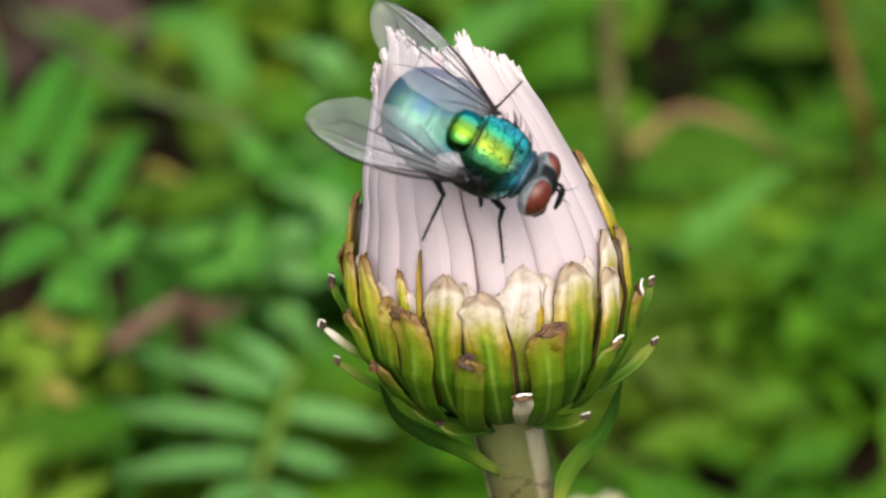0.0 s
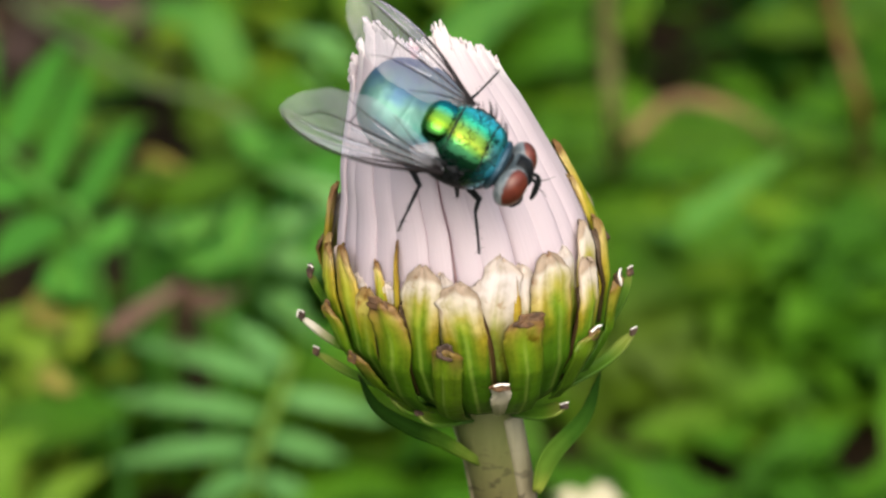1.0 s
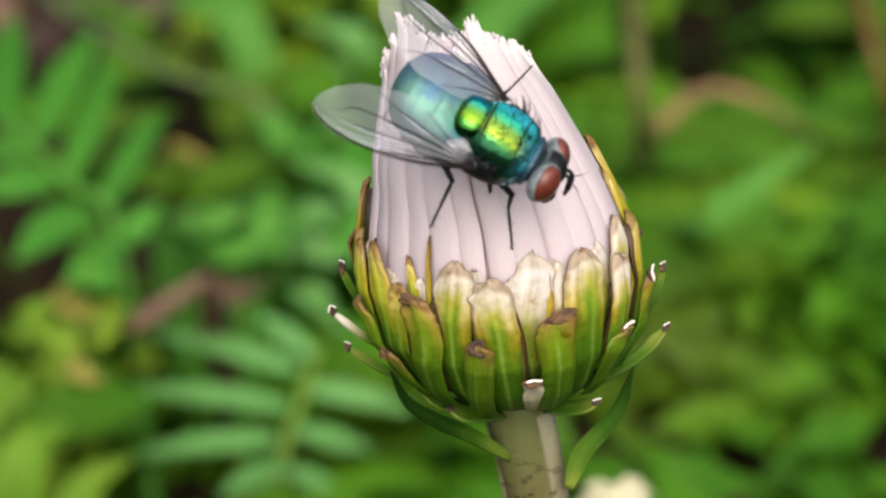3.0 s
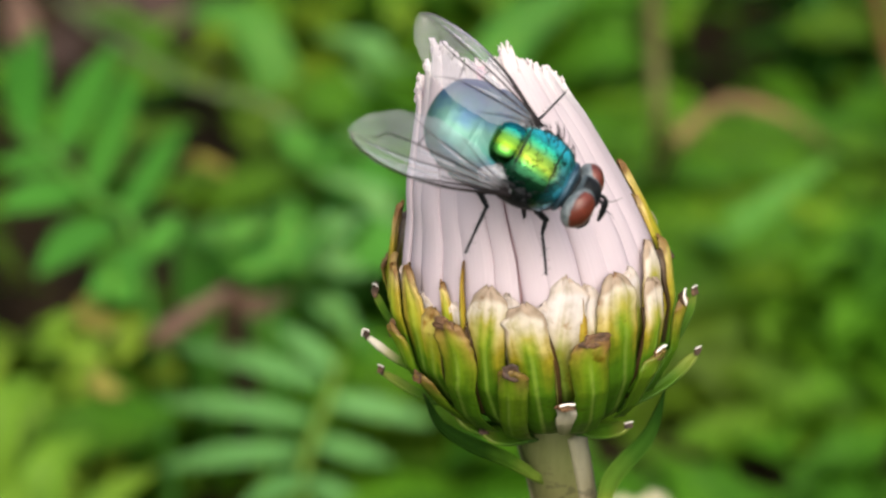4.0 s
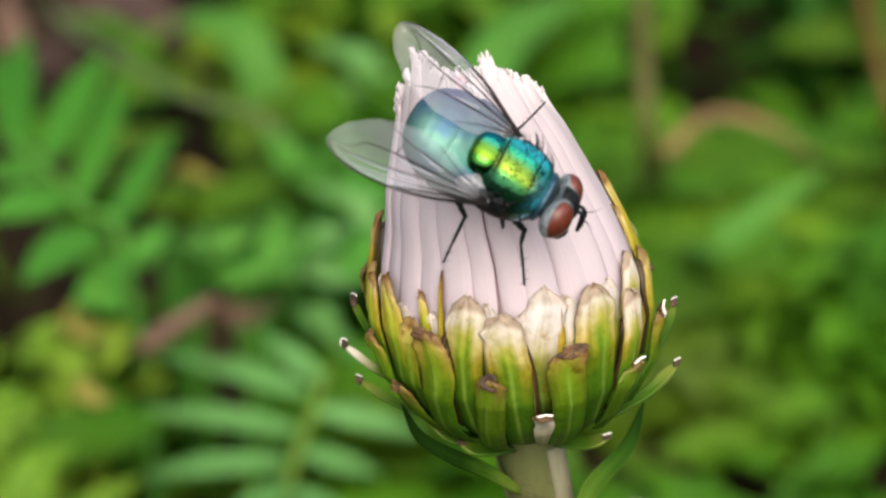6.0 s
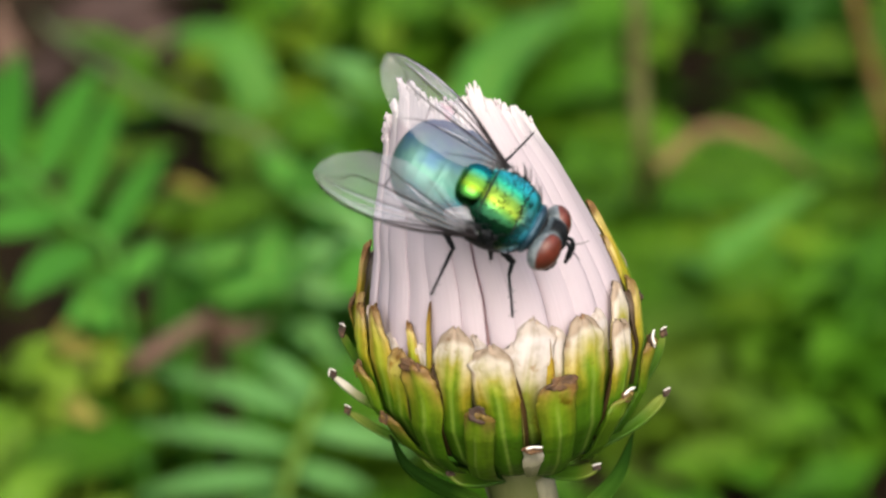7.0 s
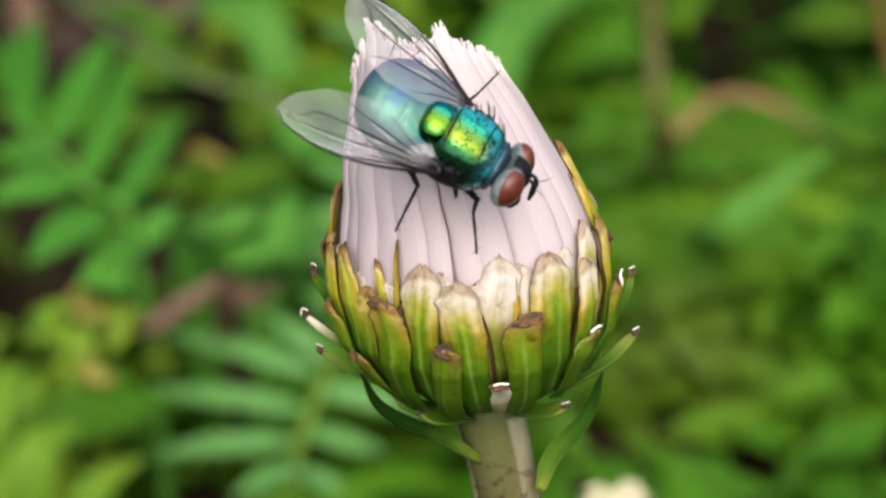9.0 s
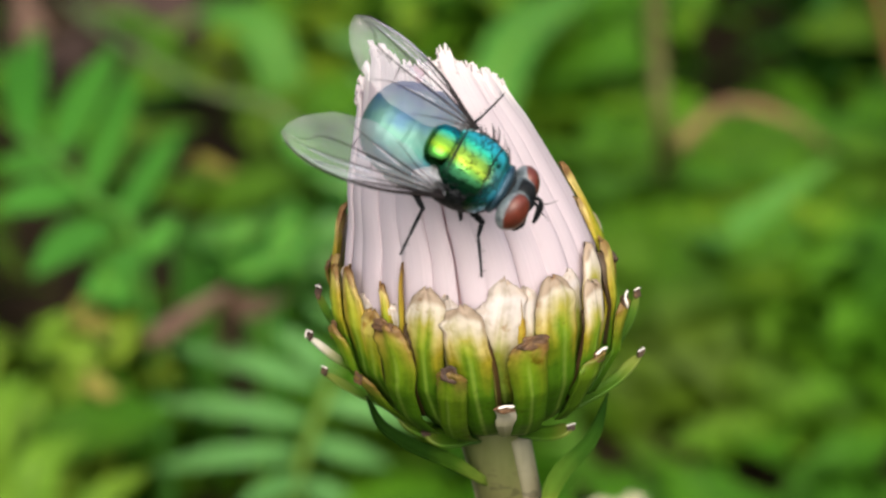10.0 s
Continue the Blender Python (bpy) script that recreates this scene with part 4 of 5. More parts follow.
    # narrow scales that stand off the cup
    for pts, w, size, tall, white in (
        ([(-80, 98.8, 5.6), (-84, 99.4, 6.8), (-87, 100.5, 8.1)], 0.36, 0.2, 1.2, 2),
        ([(-70, 96.8, 3.6), (-80, 97.6, 5.8), (-85, 98.7, 7.6)], 0.42, 0.2, 1.1, 1),
        ([(-86, 100.0, 6.2), (-89, 101.6, 7.1), (-90, 102.6, 7.5)], 0.35, 0.2, 1.7, 1),
        ([(70, 96.9, 3.8), (82, 98.2, 6.2), (87, 99.6, 7.8)], 0.6, 0.22, 0.8, 1),
        ([(84, 99.8, 6.4), (88, 101.4, 7.4), (90, 102.6, 7.8)], 0.35, 0.2, 1.2, 1),
        ([(45, 96.0, 2.2), (54, 96.15, 3.6), (58, 96.7, 4.9)], 0.8, 0.24, 0.7, 1),
        ([(-38, 95.9, 2.0), (-50, 96.5, 3.8), (-56, 97.5, 4.9)], 0.9, 0.2, 0.8, 0),
        ([(-20, 95.9, 1.9), (-36, 96.1, 3.2), (-42, 96.6, 4.2)], 1.1, 0.2, 0.7, 0),
    ):
        line = [ring_point(z, r, d(th)) for th, z, r in pts]
        bm = bmesh.new()
        blade(bm, line, w, (0.0, -0.5, 1), cup=0.12, thick=0.18, n=14, nu=7, shape="strap")
        b = part("bract", bm, BRACT_WHITE if white == 2 else BRACT_GREEN, flower)
        make_tip(b, d(pts[-1][0]), pts[-1][1] + 0.05, pts[-1][2], size, 0.3, white, tall, True, d(pts[-1][0] * 0.5))
    # two leafy bracts that curve up from the stem
    for line, w, mat_ in (([(-12.4, -1.4, 92.99), (-14.24, -2.1, 94.59), (-15.95, -2.6, 95.69), (-17.38, -2.9, 96.94), (-18.1, -2.9, 98.55)], 0.62, BRACT_LEAF), ([(-9.65, -1.5, 91.39), (-9.04, -1.5, 93.33), (-7.37, -1.2, 95.4), (-6.57, -1.0, 97.74)], 0.78, BRACT_LEAF_LIGHT)):
        bm = bmesh.new()
        blade(bm, line, w * 1.15, (0.2, -0.75, 0.7), cup=0.3, thick=0.3, n=22, nu=9)
        part("leafy_bract", bm, mat_, flower, "narrow dark green leafy bract")


make_flower()

# -- the fly: x ahead, y to its left, z up its back, in mm ---------------------------------
FLY_AT = Matrix.Translation((0.002108, -0.0037, 0.11224)) @ pose(0, 0, 0, 34.29, 29.72, -8.03)
fly = thing("fly", FLY_AT, "metallic green bottle fly with clear wings resting on pink petals", "fly")


def make_wing(name, root, turn, mirror, tilt, long):
    """A clear wing: leading edge ahead, veins as raised rods."""
    lead = [(0, 0.1), (0.1, 0.3), (0.3, 0.8), (0.55, 1.12), (0.8, 0.98), (0.92, 0.64), (0.975, 0.33), (1, 0.02)]
    trail = [(0, 0.2), (0.1, 0.8), (0.25, 1.6), (0.5, 2.13), (0.75, 1.86), (0.9, 1.2), (0.97, 0.6), (1, 0.02)]
    m = Matrix.Translation(root) @ Euler((radians(tilt * mirror), radians(-4), radians(turn))).to_matrix().to_4x4()

    def spot(s, a, rise=0.0):
        y = -a * at_height(trail, s, 1) if a > 0 else -a * at_height(lead, s, 1)
        z = 0.25 * math.sin(math.pi * s) * (1 - a * a) + 0.06 * math.sin(9 * s + 3 * a) - 0.12 * max(a, 0) + 0.05 * math.sin(16 * a + 3 * s) * max(0.0, 0.4 - a) + rise
        return m @ Vector((long * s, mirror * y, z))

    bm = bmesh.new()
    ns, nu = 36, 17
    rows = [[bm.verts.new(spot(1 - (1 - i / (ns - 1)) ** 1.5, -1 + 2 * j / (nu - 1))) for j in range(nu)] for i in range(ns)]
    for p, q in zip(rows, rows[1:]):
        for j in range(nu - 1):
            bm.faces.new((p[j], p[j + 1], q[j + 1], q[j]))
    wing = part(name, bm, WING, fly, "clear smoky wing with dark veins")
    wing.visible_shadow = True
    veins = [([(0, -0.9), (0.1, -0.97), (0.4, -0.98), (0.7, -0.98), (0.92, -0.95), (0.99, -0.3)], 0.075), ([(0, -0.6), (0.2, -0.72), (0.45, -0.85), (0.6, -0.96)], 0.06), ([(0.02, -0.5), (0.3, -0.55), (0.6, -0.65), (0.86, -0.95)], 0.035), ([(0.02, -0.3), (0.3, -0.2), (0.6, -0.25), (0.85, -0.35), (0.97, -0.3)], 0.035), ([(0.02, 0.0), (0.3, 0.12), (0.6, 0.22), (0.78, 0.25), (0.84, 0.05), (0.93, -0.2)], 0.035), ([(0.02, 0.15), (0.3, 0.38), (0.55, 0.6), (0.68, 0.97)], 0.035), ([(0.02, 0.3), (0.2, 0.62), (0.36, 0.95)], 0.03), ([(0.46, -0.22), (0.47, 0.17)], 0.025), ([(0.6, 0.22), (0.56, 0.62)], 0.025)]
    for line, r in veins:
        bm = bmesh.new()
        tube(bm, [spot(s, a, 0.02) for s, a in line], [r * 1.45, r * 0.9, r * 0.35], n=18, sides=6)
        part("vein", bm, VEIN, wing)
    # pale strips between the veins of the leading edge: glints on the pleats, painted in
    for a0, a1, s0, s1 in ((-0.86, -0.88, 0.5, 0.93), (-0.62, -0.72, 0.42, 0.8), (-0.38, -0.45, 0.45, 0.9), (0.05, 0.1, 0.35, 0.6), (0.28, 0.5, 0.3, 0.5)):
        bm = bmesh.new()
        blade(bm, [spot(s0, a0, 0.035), spot((s0 + s1) / 2, (a0 + a1) / 2, 0.045), spot(s1, a1, 0.035)], 0.13, m.to_3x3() @ Vector((0, 0, 1)), cup=-0.1, thick=0.012, n=14, nu=3)
        part("pleat_glint", bm, GLINT_FILM, wing)


def make_leg(joints, radii):
    """Femur, shin and foot of a leg, thickest above."""
    bm = bmesh.new()
    for (a, b), (ra, rb) in zip(zip(joints, joints[1:]), zip(radii, radii[1:])):
        mid = tuple((p + q) / 2 for p, q in zip(a, b))
        ra, rb = ra * 0.78, rb * 0.78
        tube(bm, [a, mid, b], [ra * 0.8, (ra + rb) * 0.55, rb], n=8, sides=8)
        ellipsoid(bm, b, (rb * 1.15,) * 3, seg=8, rings=6)
    rng, hair = random.Random(int(joints[0][0] * 100)), bmesh.new()
    for k in range(14):
        i = rng.randrange(1, len(joints) - 1)
        t = rng.random()
        p = Vector(joints[i]).lerp(Vector(joints[i + 1]), t)
        q = p + Vector((rng.uniform(-1, 1), rng.uniform(-1, 1), rng.uniform(-0.4, 1))).normalized() * 0.28
        tube(hair, [p, q], [0.018, 0.006], n=2, sides=4)
    leg = part("leg", bm, DARK_BODY, fly, "thin black jointed leg")
    tagged(part("leg_hair", hair, DARK_BODY, leg), kind="stuff")


def make_fly():
    rng = random.Random(3)

    def chest(p):
        box = (abs(p.x) ** 2.6 + abs(p.y) ** 2.6 + abs(p.z) ** 2.6) ** (-1 / 2.6)
        return box * (1 - 0.15 * max(0, p.x) ** 2)

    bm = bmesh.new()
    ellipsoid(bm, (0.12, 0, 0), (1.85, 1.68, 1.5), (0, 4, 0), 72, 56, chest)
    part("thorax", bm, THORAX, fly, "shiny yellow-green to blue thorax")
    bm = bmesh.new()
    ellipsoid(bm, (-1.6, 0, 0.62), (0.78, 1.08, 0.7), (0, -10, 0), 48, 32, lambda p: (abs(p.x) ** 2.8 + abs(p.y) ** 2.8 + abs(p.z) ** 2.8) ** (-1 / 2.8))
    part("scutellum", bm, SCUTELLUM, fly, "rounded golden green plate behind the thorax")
    # dark seams across the back
    for x0, bow, half, r in ((-1.02, -0.12, 1.15, 0.07), (0.66, -0.22, 1.1, 0.045)):
        bm = bmesh.new()
        arc = []
        for k in range(9):
            a = -half + 2 * half * k / 8
            x = x0 - bow * (a / half) ** 2
            q = math.sqrt(max(0.05, 1 - ((x - 0.12) / 1.85) ** 2))
            box = (abs(math.sin(a)) ** 2.6 + abs(math.cos(a)) ** 2.6 + (abs((x - 0.12) / 1.85) / q) ** 2.6) ** (-1 / 2.6) * (1 + ((x - 0.12) / 1.85 / q) ** 2) ** 0.5
            arc.append((x, 1.68 * q * box * math.sin(a) * 0.99, 1.5 * q * box * math.cos(a) * 0.99 - 0.07 * (x - 0.12)))
        tube(bm, arc, [r * 0.5, r, r, r, r * 0.5], n=30, sides=8)
        part("seam", bm, DARK_BODY, fly)
    bm = bmesh.new()
    ellipsoid(bm, (-0.35, 0, -0.42), (2.35, 1.8, 1.4), (0, 0, 0), 40, 24)
    part("underside", bm, DARK_BODY, fly)
    bm = bmesh.new()
    ellipsoid(bm, (-3.05, 0.5, -0.55), (2.3, 2.35, 1.42), (0, 5, 0), 72, 56, lambda p: (abs(p.x) ** (2.3 if p.x < 0 else 3.2) + abs(p.y) ** (2.3 if p.x < 0 else 3.2) + abs(p.z) ** (2.3 if p.x < 0 else 3.2)) ** (-1 / (2.3 if p.x < 0 else 3.2)) - 0.02 * sum(math.exp(-(((p.x - c) / 0.03) ** 2)) for c in (-0.55, -0.1, 0.35)))
    part("abdomen", bm, ABDOMEN, fly, "broad blue-green metallic abdomen")
    bm = bmesh.new()
    tube(bm, [(1.5, 0, -0.05), (2.3, 0, -0.05)], [0.9, 0.8], n=4, sides=16)
    part("neck", bm, DARK_BODY, fly)
    bm = bmesh.new()
    ellipsoid(bm, (1.62, 0, 0.05), (0.36, 1.26, 1.08), (0, 0, 0), 40, 24)
    part("collar", bm, COLLAR, fly, "blue-grey collar behind the head")
    # head with silvery face, two big eyes, dark stripe between them
    bm = bmesh.new()
    ellipsoid(bm, (2.5, 0, 0.0), (0.74, 1.5, 0.98), (0, 0, 0), 48, 32)
    head = part("head", bm, FACE, fly, "silvery grey head")
    head.rotation_euler = (radians(-16), 0, 0)
    for side in (1, -1):
        bm = bmesh.new()
        ellipsoid(bm, (2.55, side * 0.96, 0.12), (0.62, 0.84, 0.92), (side * 14, -10, side * 22), 40, 28)
        part("eye", bm, EYE, head, "large brick-red compound eye")
        bm = bmesh.new()
        ellipsoid(bm, (2.5, side * 0.93, 0.07), (0.61, 0.87, 0.94), (side * 14, -10, side * 22), 40, 28)
        part("eye_rim", bm, RIM, head, "pale silver rim round the eye")
    bm = bmesh.new()
    blade(bm, [(2.2, 0, 0.98), (2.5, 0, 1.04), (2.85, 0, 0.95), (3.1, 0, 0.7), (3.27, 0, 0.35), (3.3, 0, -0.1)], 0.8, (0.5, 0, 1), cup=-0.12, thick=0.12, n=16, nu=7, shape="strap")
    part("forehead", bm, DARK_BODY, head, "dark stripe between the eyes")
    for side in (1, -1):
        bm = bmesh.new()
        tube(bm, [(3.15, side * 0.16, 0.5), (3.45, side * 0.2, 0.42), (3.62, side * 0.22, 0.0), (3.68, side * 0.24, -0.5)], [0.08, 0.1, 0.15, 0.08], n=12, sides=8)
        ant = part("antenna", bm, DARK_BODY, head, "short dark antenna")
        bm = bmesh.new()
        tube(bm, [(3.56, side * 0.22, 0.25), (3.9, side * 0.45, 0.4), (4.12, side * 0.75, 0.5)], [0.03, 0.018, 0.008], n=6, sides=5)
        part("arista", bm, VEIN, ant)
    bm = bmesh.new()
    tube(bm, [(3.0, 0, -0.7), (3.2, 0, -1.2), (3.0, 0, -1.5)], [0.3, 0.26, 0.3], n=8, sides=10)
    part("mouthpart", bm, DARK_BODY, head)
    make_wing("wing", (-0.5, -2.15, 0.8), 192.5, 1, -4, 7.85)
    make_wing("wing", (-0.6, 1.45, 1.0), 168, -1, -4, 7.45)
    for side in (1, -1):
        # pale lobe and dark hinge at each wing's foot
        bm = bmesh.new()
        blade(bm, [(-0.7, side * 1.5, 0.5), (-1.5, side * 1.75, 0.55), (-2.3, side * 1.75, 0.45)], 1.3, (0, side * 0.5, 1), cup=-0.15, thick=0.06, n=14, nu=9)
        part("calypter", bm, LOBE, fly, "pale membrane lobe at the wing base")
        for k in range(7):
            bm = bmesh.new()
            ellipsoid(bm, (rng.uniform(-1.1, 0.3), side * rng.uniform(1.45, 1.8), rng.uniform(0.1, 0.65)), (rng.uniform(0.15, 0.35), 0.16, 0.2), (0, rng.uniform(-30, 30), 0), 12, 8)
            part("hinge_plate", bm, DARK_BODY, fly)
    # legs: right hind, right middle, right front, then the left ones
    make_leg([(-0.6, -0.8, -1.0), (-1.5, -1.5, -1.6), (-0.9, -1.84, -1.8), (-0.85, -3.2, -1.9), (-0.8, -4.3, -2.0)], [0.26, 0.2, 0.13, 0.09, 0.07])
    make_leg([(0.7, -0.8, -1.0), (1.2, -0.9, -1.5), (1.75, -0.9, -1.8), (1.88, -1.6, -1.8), (2.45, -2.5, -1.9), (2.88, -3.2, -2.0)], [0.26, 0.21, 0.17, 0.1, 0.08, 0.07])
    make_leg([(0.2, -0.5, -1.2), (0.5, -0.8, -1.7), (0.9, -0.9, -2.5)], [0.28, 0.2, 0.1])
    make_leg([(-0.6, 0.8, -1.0), (-0.9, 2.2, -0.4), (-0.55, 3.4, -1.0), (-0.13, 5.1, -1.2)], [0.22, 0.12, 0.07, 0.05])
    make_leg([(0.4, 0.8, -1.1), (0.6, 1.6, -1.8), (0.7, 2.0, -2.9)], [0.28, 0.2, 0.1])
    make_leg([(1.0, 0.7, -1.0), (1.5, 1.3, -1.7), (1.9, 1.5, -2.8)], [0.28, 0.2, 0.1])
    # stiff dark bristles on the back and sides
    bm = bmesh.new()
    for k in range(150):
        a, x = rng.uniform(-1.5, 1.5), rng.uniform(-1.5, 1.6)
        q = math.sqrt(max(0.05, 1 - (x / 1.9) ** 2))
        p = Vector((x, 1.8 * q * math.sin(a), 1.6 * q * math.cos(a)))
        long = rng.uniform(0.25, 0.45) + (0.38 if abs(a) > 0.7 and x > 0.0 else 0)
        out = Vector((-0.45, math.sin(a), math.cos(a))).normalized()
        tube(bm, [p * 0.98, p + out * long * 0.6, p + out * long + Vector((-0.12, 0, 0))], [0.03, 0.022, 0.007], n=4, sides=4)
    tagged(part("bristles", bm, DARK_BODY, fly, "stiff black bristles"), kind="stuff")


make_fly()


# -- weeds behind ------------------------------------------------------------------------------
def make_pinnate(name, label, rachis, leaflets, foot, material, rib, up=(0.05, -0.55, 0.8), low=None):
    """A feathery leaf: a midrib down to the ground and leaflets (base, tip, width), all in mm."""
    at = Vector(foot)
    t = thing(name, Matrix.Translation(at * MM), label, "leaf", "feathery weed leaves")
    bm = bmesh.new()
    tube(bm, [Vector(p) - at for p in rachis] + [Vector((0, 0, -1))], [0.3, 0.42, 0.5, 0.6, 0.9], n=24, sides=8)
    part("midrib", bm, rib, t)
    for a, b, w in leaflets:
        a, b = Vector(a) - at, Vector(b) - at
        sag = (a + b) / 2 + Vector((0, 0, 0.03 * (b - a).length))
        bm = bmesh.new()
        blade(bm, [a, sag, b], w, up, cup=0.12, thick=0.15, n=11, nu=5)
        # low leaflets look brighter by their angle: put in as a paler green
        part("leaflet", bm, low if low and b.z < 38.5 else material, t)
    return t


LIGHT_GREEN = "light green feathery weed leaf with narrow leaflets"
make_pinnate("weed_leaf", LIGHT_GREEN, [(-48.2, 163.5, 43.0), (-44.2, 162.1, 40.0), (-39.9, 160.2, 35.9), (-35.5, 158.2, 31.5)], [((-43.6, 162.3, 40.4), (-39.0, 178.2, 46.2), 4.0), ((-40.2, 160.6, 36.7), (-36.9, 177.3, 44.3), 3.7), ((-37.0, 159.4, 34.1), (-31.4, 170.5, 40.1), 3.2), ((-45.8, 162.5, 40.9), (-50.9, 177.9, 45.9), 3.8), ((-41.6, 160.7, 36.9), (-48.8, 153.0, 38.1), 4.3), ((-43.6, 161.9, 39.5), (-50.2, 161.6, 39.1), 3.1), ((-38.1, 159.3, 34.0), (-43.8, 143.7, 35.5), 4.8), ((-35.8, 158.2, 31.7), (-37.8, 142.4, 32.5), 4.3), ((-35.0, 157.8, 30.7), (-30.9, 159.6, 34.4), 3.1), ((-47.1, 162.9, 41.7), (-48.1, 181.6, 46.7), 3.6)], (-31.5, 146.2, 0.0), FERN_LEAF, LEAF, low=LEAF)
make_pinnate("weed_leaf", "pale green feathery weed leaf with slender leaflets", [(-14.6, 149.6, 23.4), (-16.0, 147.8, 19.5), (-17.7, 145.8, 15.4), (-18.8, 143.4, 10.6)], [((-16.8, 148.5, 21.1), (-32.3, 153.9, 22.7), 2.5), ((-17.7, 146.9, 17.7), (-33.8, 147.5, 19.4), 2.4), ((-18.7, 145.5, 14.9), (-33.1, 140.7, 15.6), 2.4), ((-15.7, 147.8, 19.5), (-4.9, 146.8, 17.2), 2.4), ((-17.1, 145.9, 15.7), (-8.9, 144.9, 13.4), 2.3), ((-18.2, 144.4, 12.6), (-24.2, 136.5, 13.3), 2.4), ((-15.4, 149.1, 22.3), (-21.7, 154.9, 24.5), 2.2), ((-18.0, 144.1, 12.1), (-12.1, 139.2, 11.8), 2.2)], (-19.8, 131.4, 0.0), PALE_LEAF, MIDRIB)


def make_rod(name, label, category, line, radii, material, sides=8):
    at = Vector(line[-1])
    bm = bmesh.new()
    tube(bm, [Vector(p) - at for p in line], radii, n=24, sides=sides)
    ob = part(name, bm, material, None)
    ob.matrix_world = Matrix.Translation(at * MM)
    return tagged(ob, label, category)


def make_blade(name, label, category, line, width, material, up=(0, -0.5, 0.85), cup=0.12, shape="lance", group="", rib=None):
    at = Vector(line[0])
    bm = bmesh.new()
    blade(bm, [Vector(p) - at for p in line], width, up, cup, 0.2, n=18, nu=7, shape=shape)
    ob = part(name, bm, material, None)
    bm = bmesh.new()
    spine = [Vector(p) - at + Vector(up).normalized() * 0.06 for p in line]
    tube(bm, spine, [0.26, 0.24, 0.18, 0.08], n=18, sides=6)
    part("midrib", bm, rib or material, ob)
    ob.matrix_world = Matrix.Translation(at * MM)
    return tagged(ob, label, category, group)


make_rod("twig", "pale grey-green dry twig lying over the weeds", "twig", [(-55.8, 250.1, 24), (-48.5, 233.1, 26), (-34.6, 212.5, 27), (-22.1, 203.8, 25), (-14.100000000000001, 195.8, 2)], [0.4, 0.48, 0.5, 0.4], TWIG)
make_rod("twig", "reddish-brown dry twig on the soil", "twig", [(-25.2, 147, 32.4), (-28.9, 145.6, 30.3), (-33.0, 144.4, 27.9), (-36.2, 172.2, 14.0), (-39.5, 199.9, 0.0)], [0.6, 1.05, 1.0, 0.7, 0.5], PINK_TWIG)
make_blade("dead_leaf", "small cream withered leaf low among weeds", "leaf", [(-44.8, 202, 0), (-40, 170, 17), (-36.9, 143.5, 29.6), (-34.9, 139.5, 31)], 2.6, DRY_CREAM, (0.1, -0.7, 0.7), 0.2)
make_blade("dead_leaf", "dull mauve withered leaf above the soil", "leaf", [(-65, 290, 0), (-60, 255, 15), (-57.4, 235.2, 23.6), (-58.4, 237.0, 26.5), (-60, 242, 30)], 4.6, PINK_TWIG, (0.1, -0.7, 0.7), 0.2)
# Added leaves: their mauve-brown stands in for bare soil far back.
for line, w in (([(-62, 300, 0), (-57, 297, 5), (-50, 296, 8), (-44, 298, 6)], 7), ([(-52, 286, 0), (-48, 284, 6), (-42, 285, 8), (-36, 288, 5)], 5), ([(-58, 318, 0), (-52, 312, 6), (-45, 310, 8), (-38, 312, 5)], 8), ([(-66, 270, 0), (-62, 266, 7), (-58, 266, 10), (-53, 268, 8)], 5)):
    make_blade("dead_leaf", "dark mauve-brown leaf added as a patch of bare soil", "leaf", line, w, BROWN_SOIL_LEAF, (0.1, -0.7, 0.7), 0.2)
make_rod("dry_stem", "upright tan dry stem among weeds", "stem", [(18.6, 203, 46), (19.1, 202, 36), (19.9, 201, 26), (21, 215, 12), (22, 230, 0.0)], [0.95, 1.05, 1.1, 1.1, 1.2], TAN_STEM)
make_rod("dry_stem", "upright rusty orange dry stem among weeds", "stem", [(42.9, 203, 46), (45.4, 202, 37), (48.3, 201, 27.5), (51, 220, 12), (54, 240, 0.0)], [0.7, 0.75, 0.8, 0.9, 1.0], RUST_STEM)
make_blade("dead_leaf", "curled orange-brown dead leaf strip", "leaf", [(26.0, 252.2, 0.0), (21.5, 201, 23.5), (23.7, 200, 27.4), (27.4, 200, 29.9), (32.6, 200, 29.0), (36.6, 200, 26.7), (39.4, 200, 24.4)], 1.6, DEAD, (0.1, -0.6, 0.8), 0.2, "lance")
for line, w in (([(31.1, 235.2, 0.0), (24.6, 173.8, 25.2), (31.2, 175.5, 29.2), (37.8, 177.3, 33.6)], 3.8), ([(-4, 205, 0), (0.7, 222, 24), (7, 237, 27), (14, 250, 26)], 6.5), ([(-20, 222, 0), (-27, 230, 24), (-33, 236, 27), (-39, 241, 25)], 5.5)):
    make_blade("grass_blade", "pale green blurred grass blade", "grass", line, w, BLADE, group="pale blades", rib=MIDRIB)


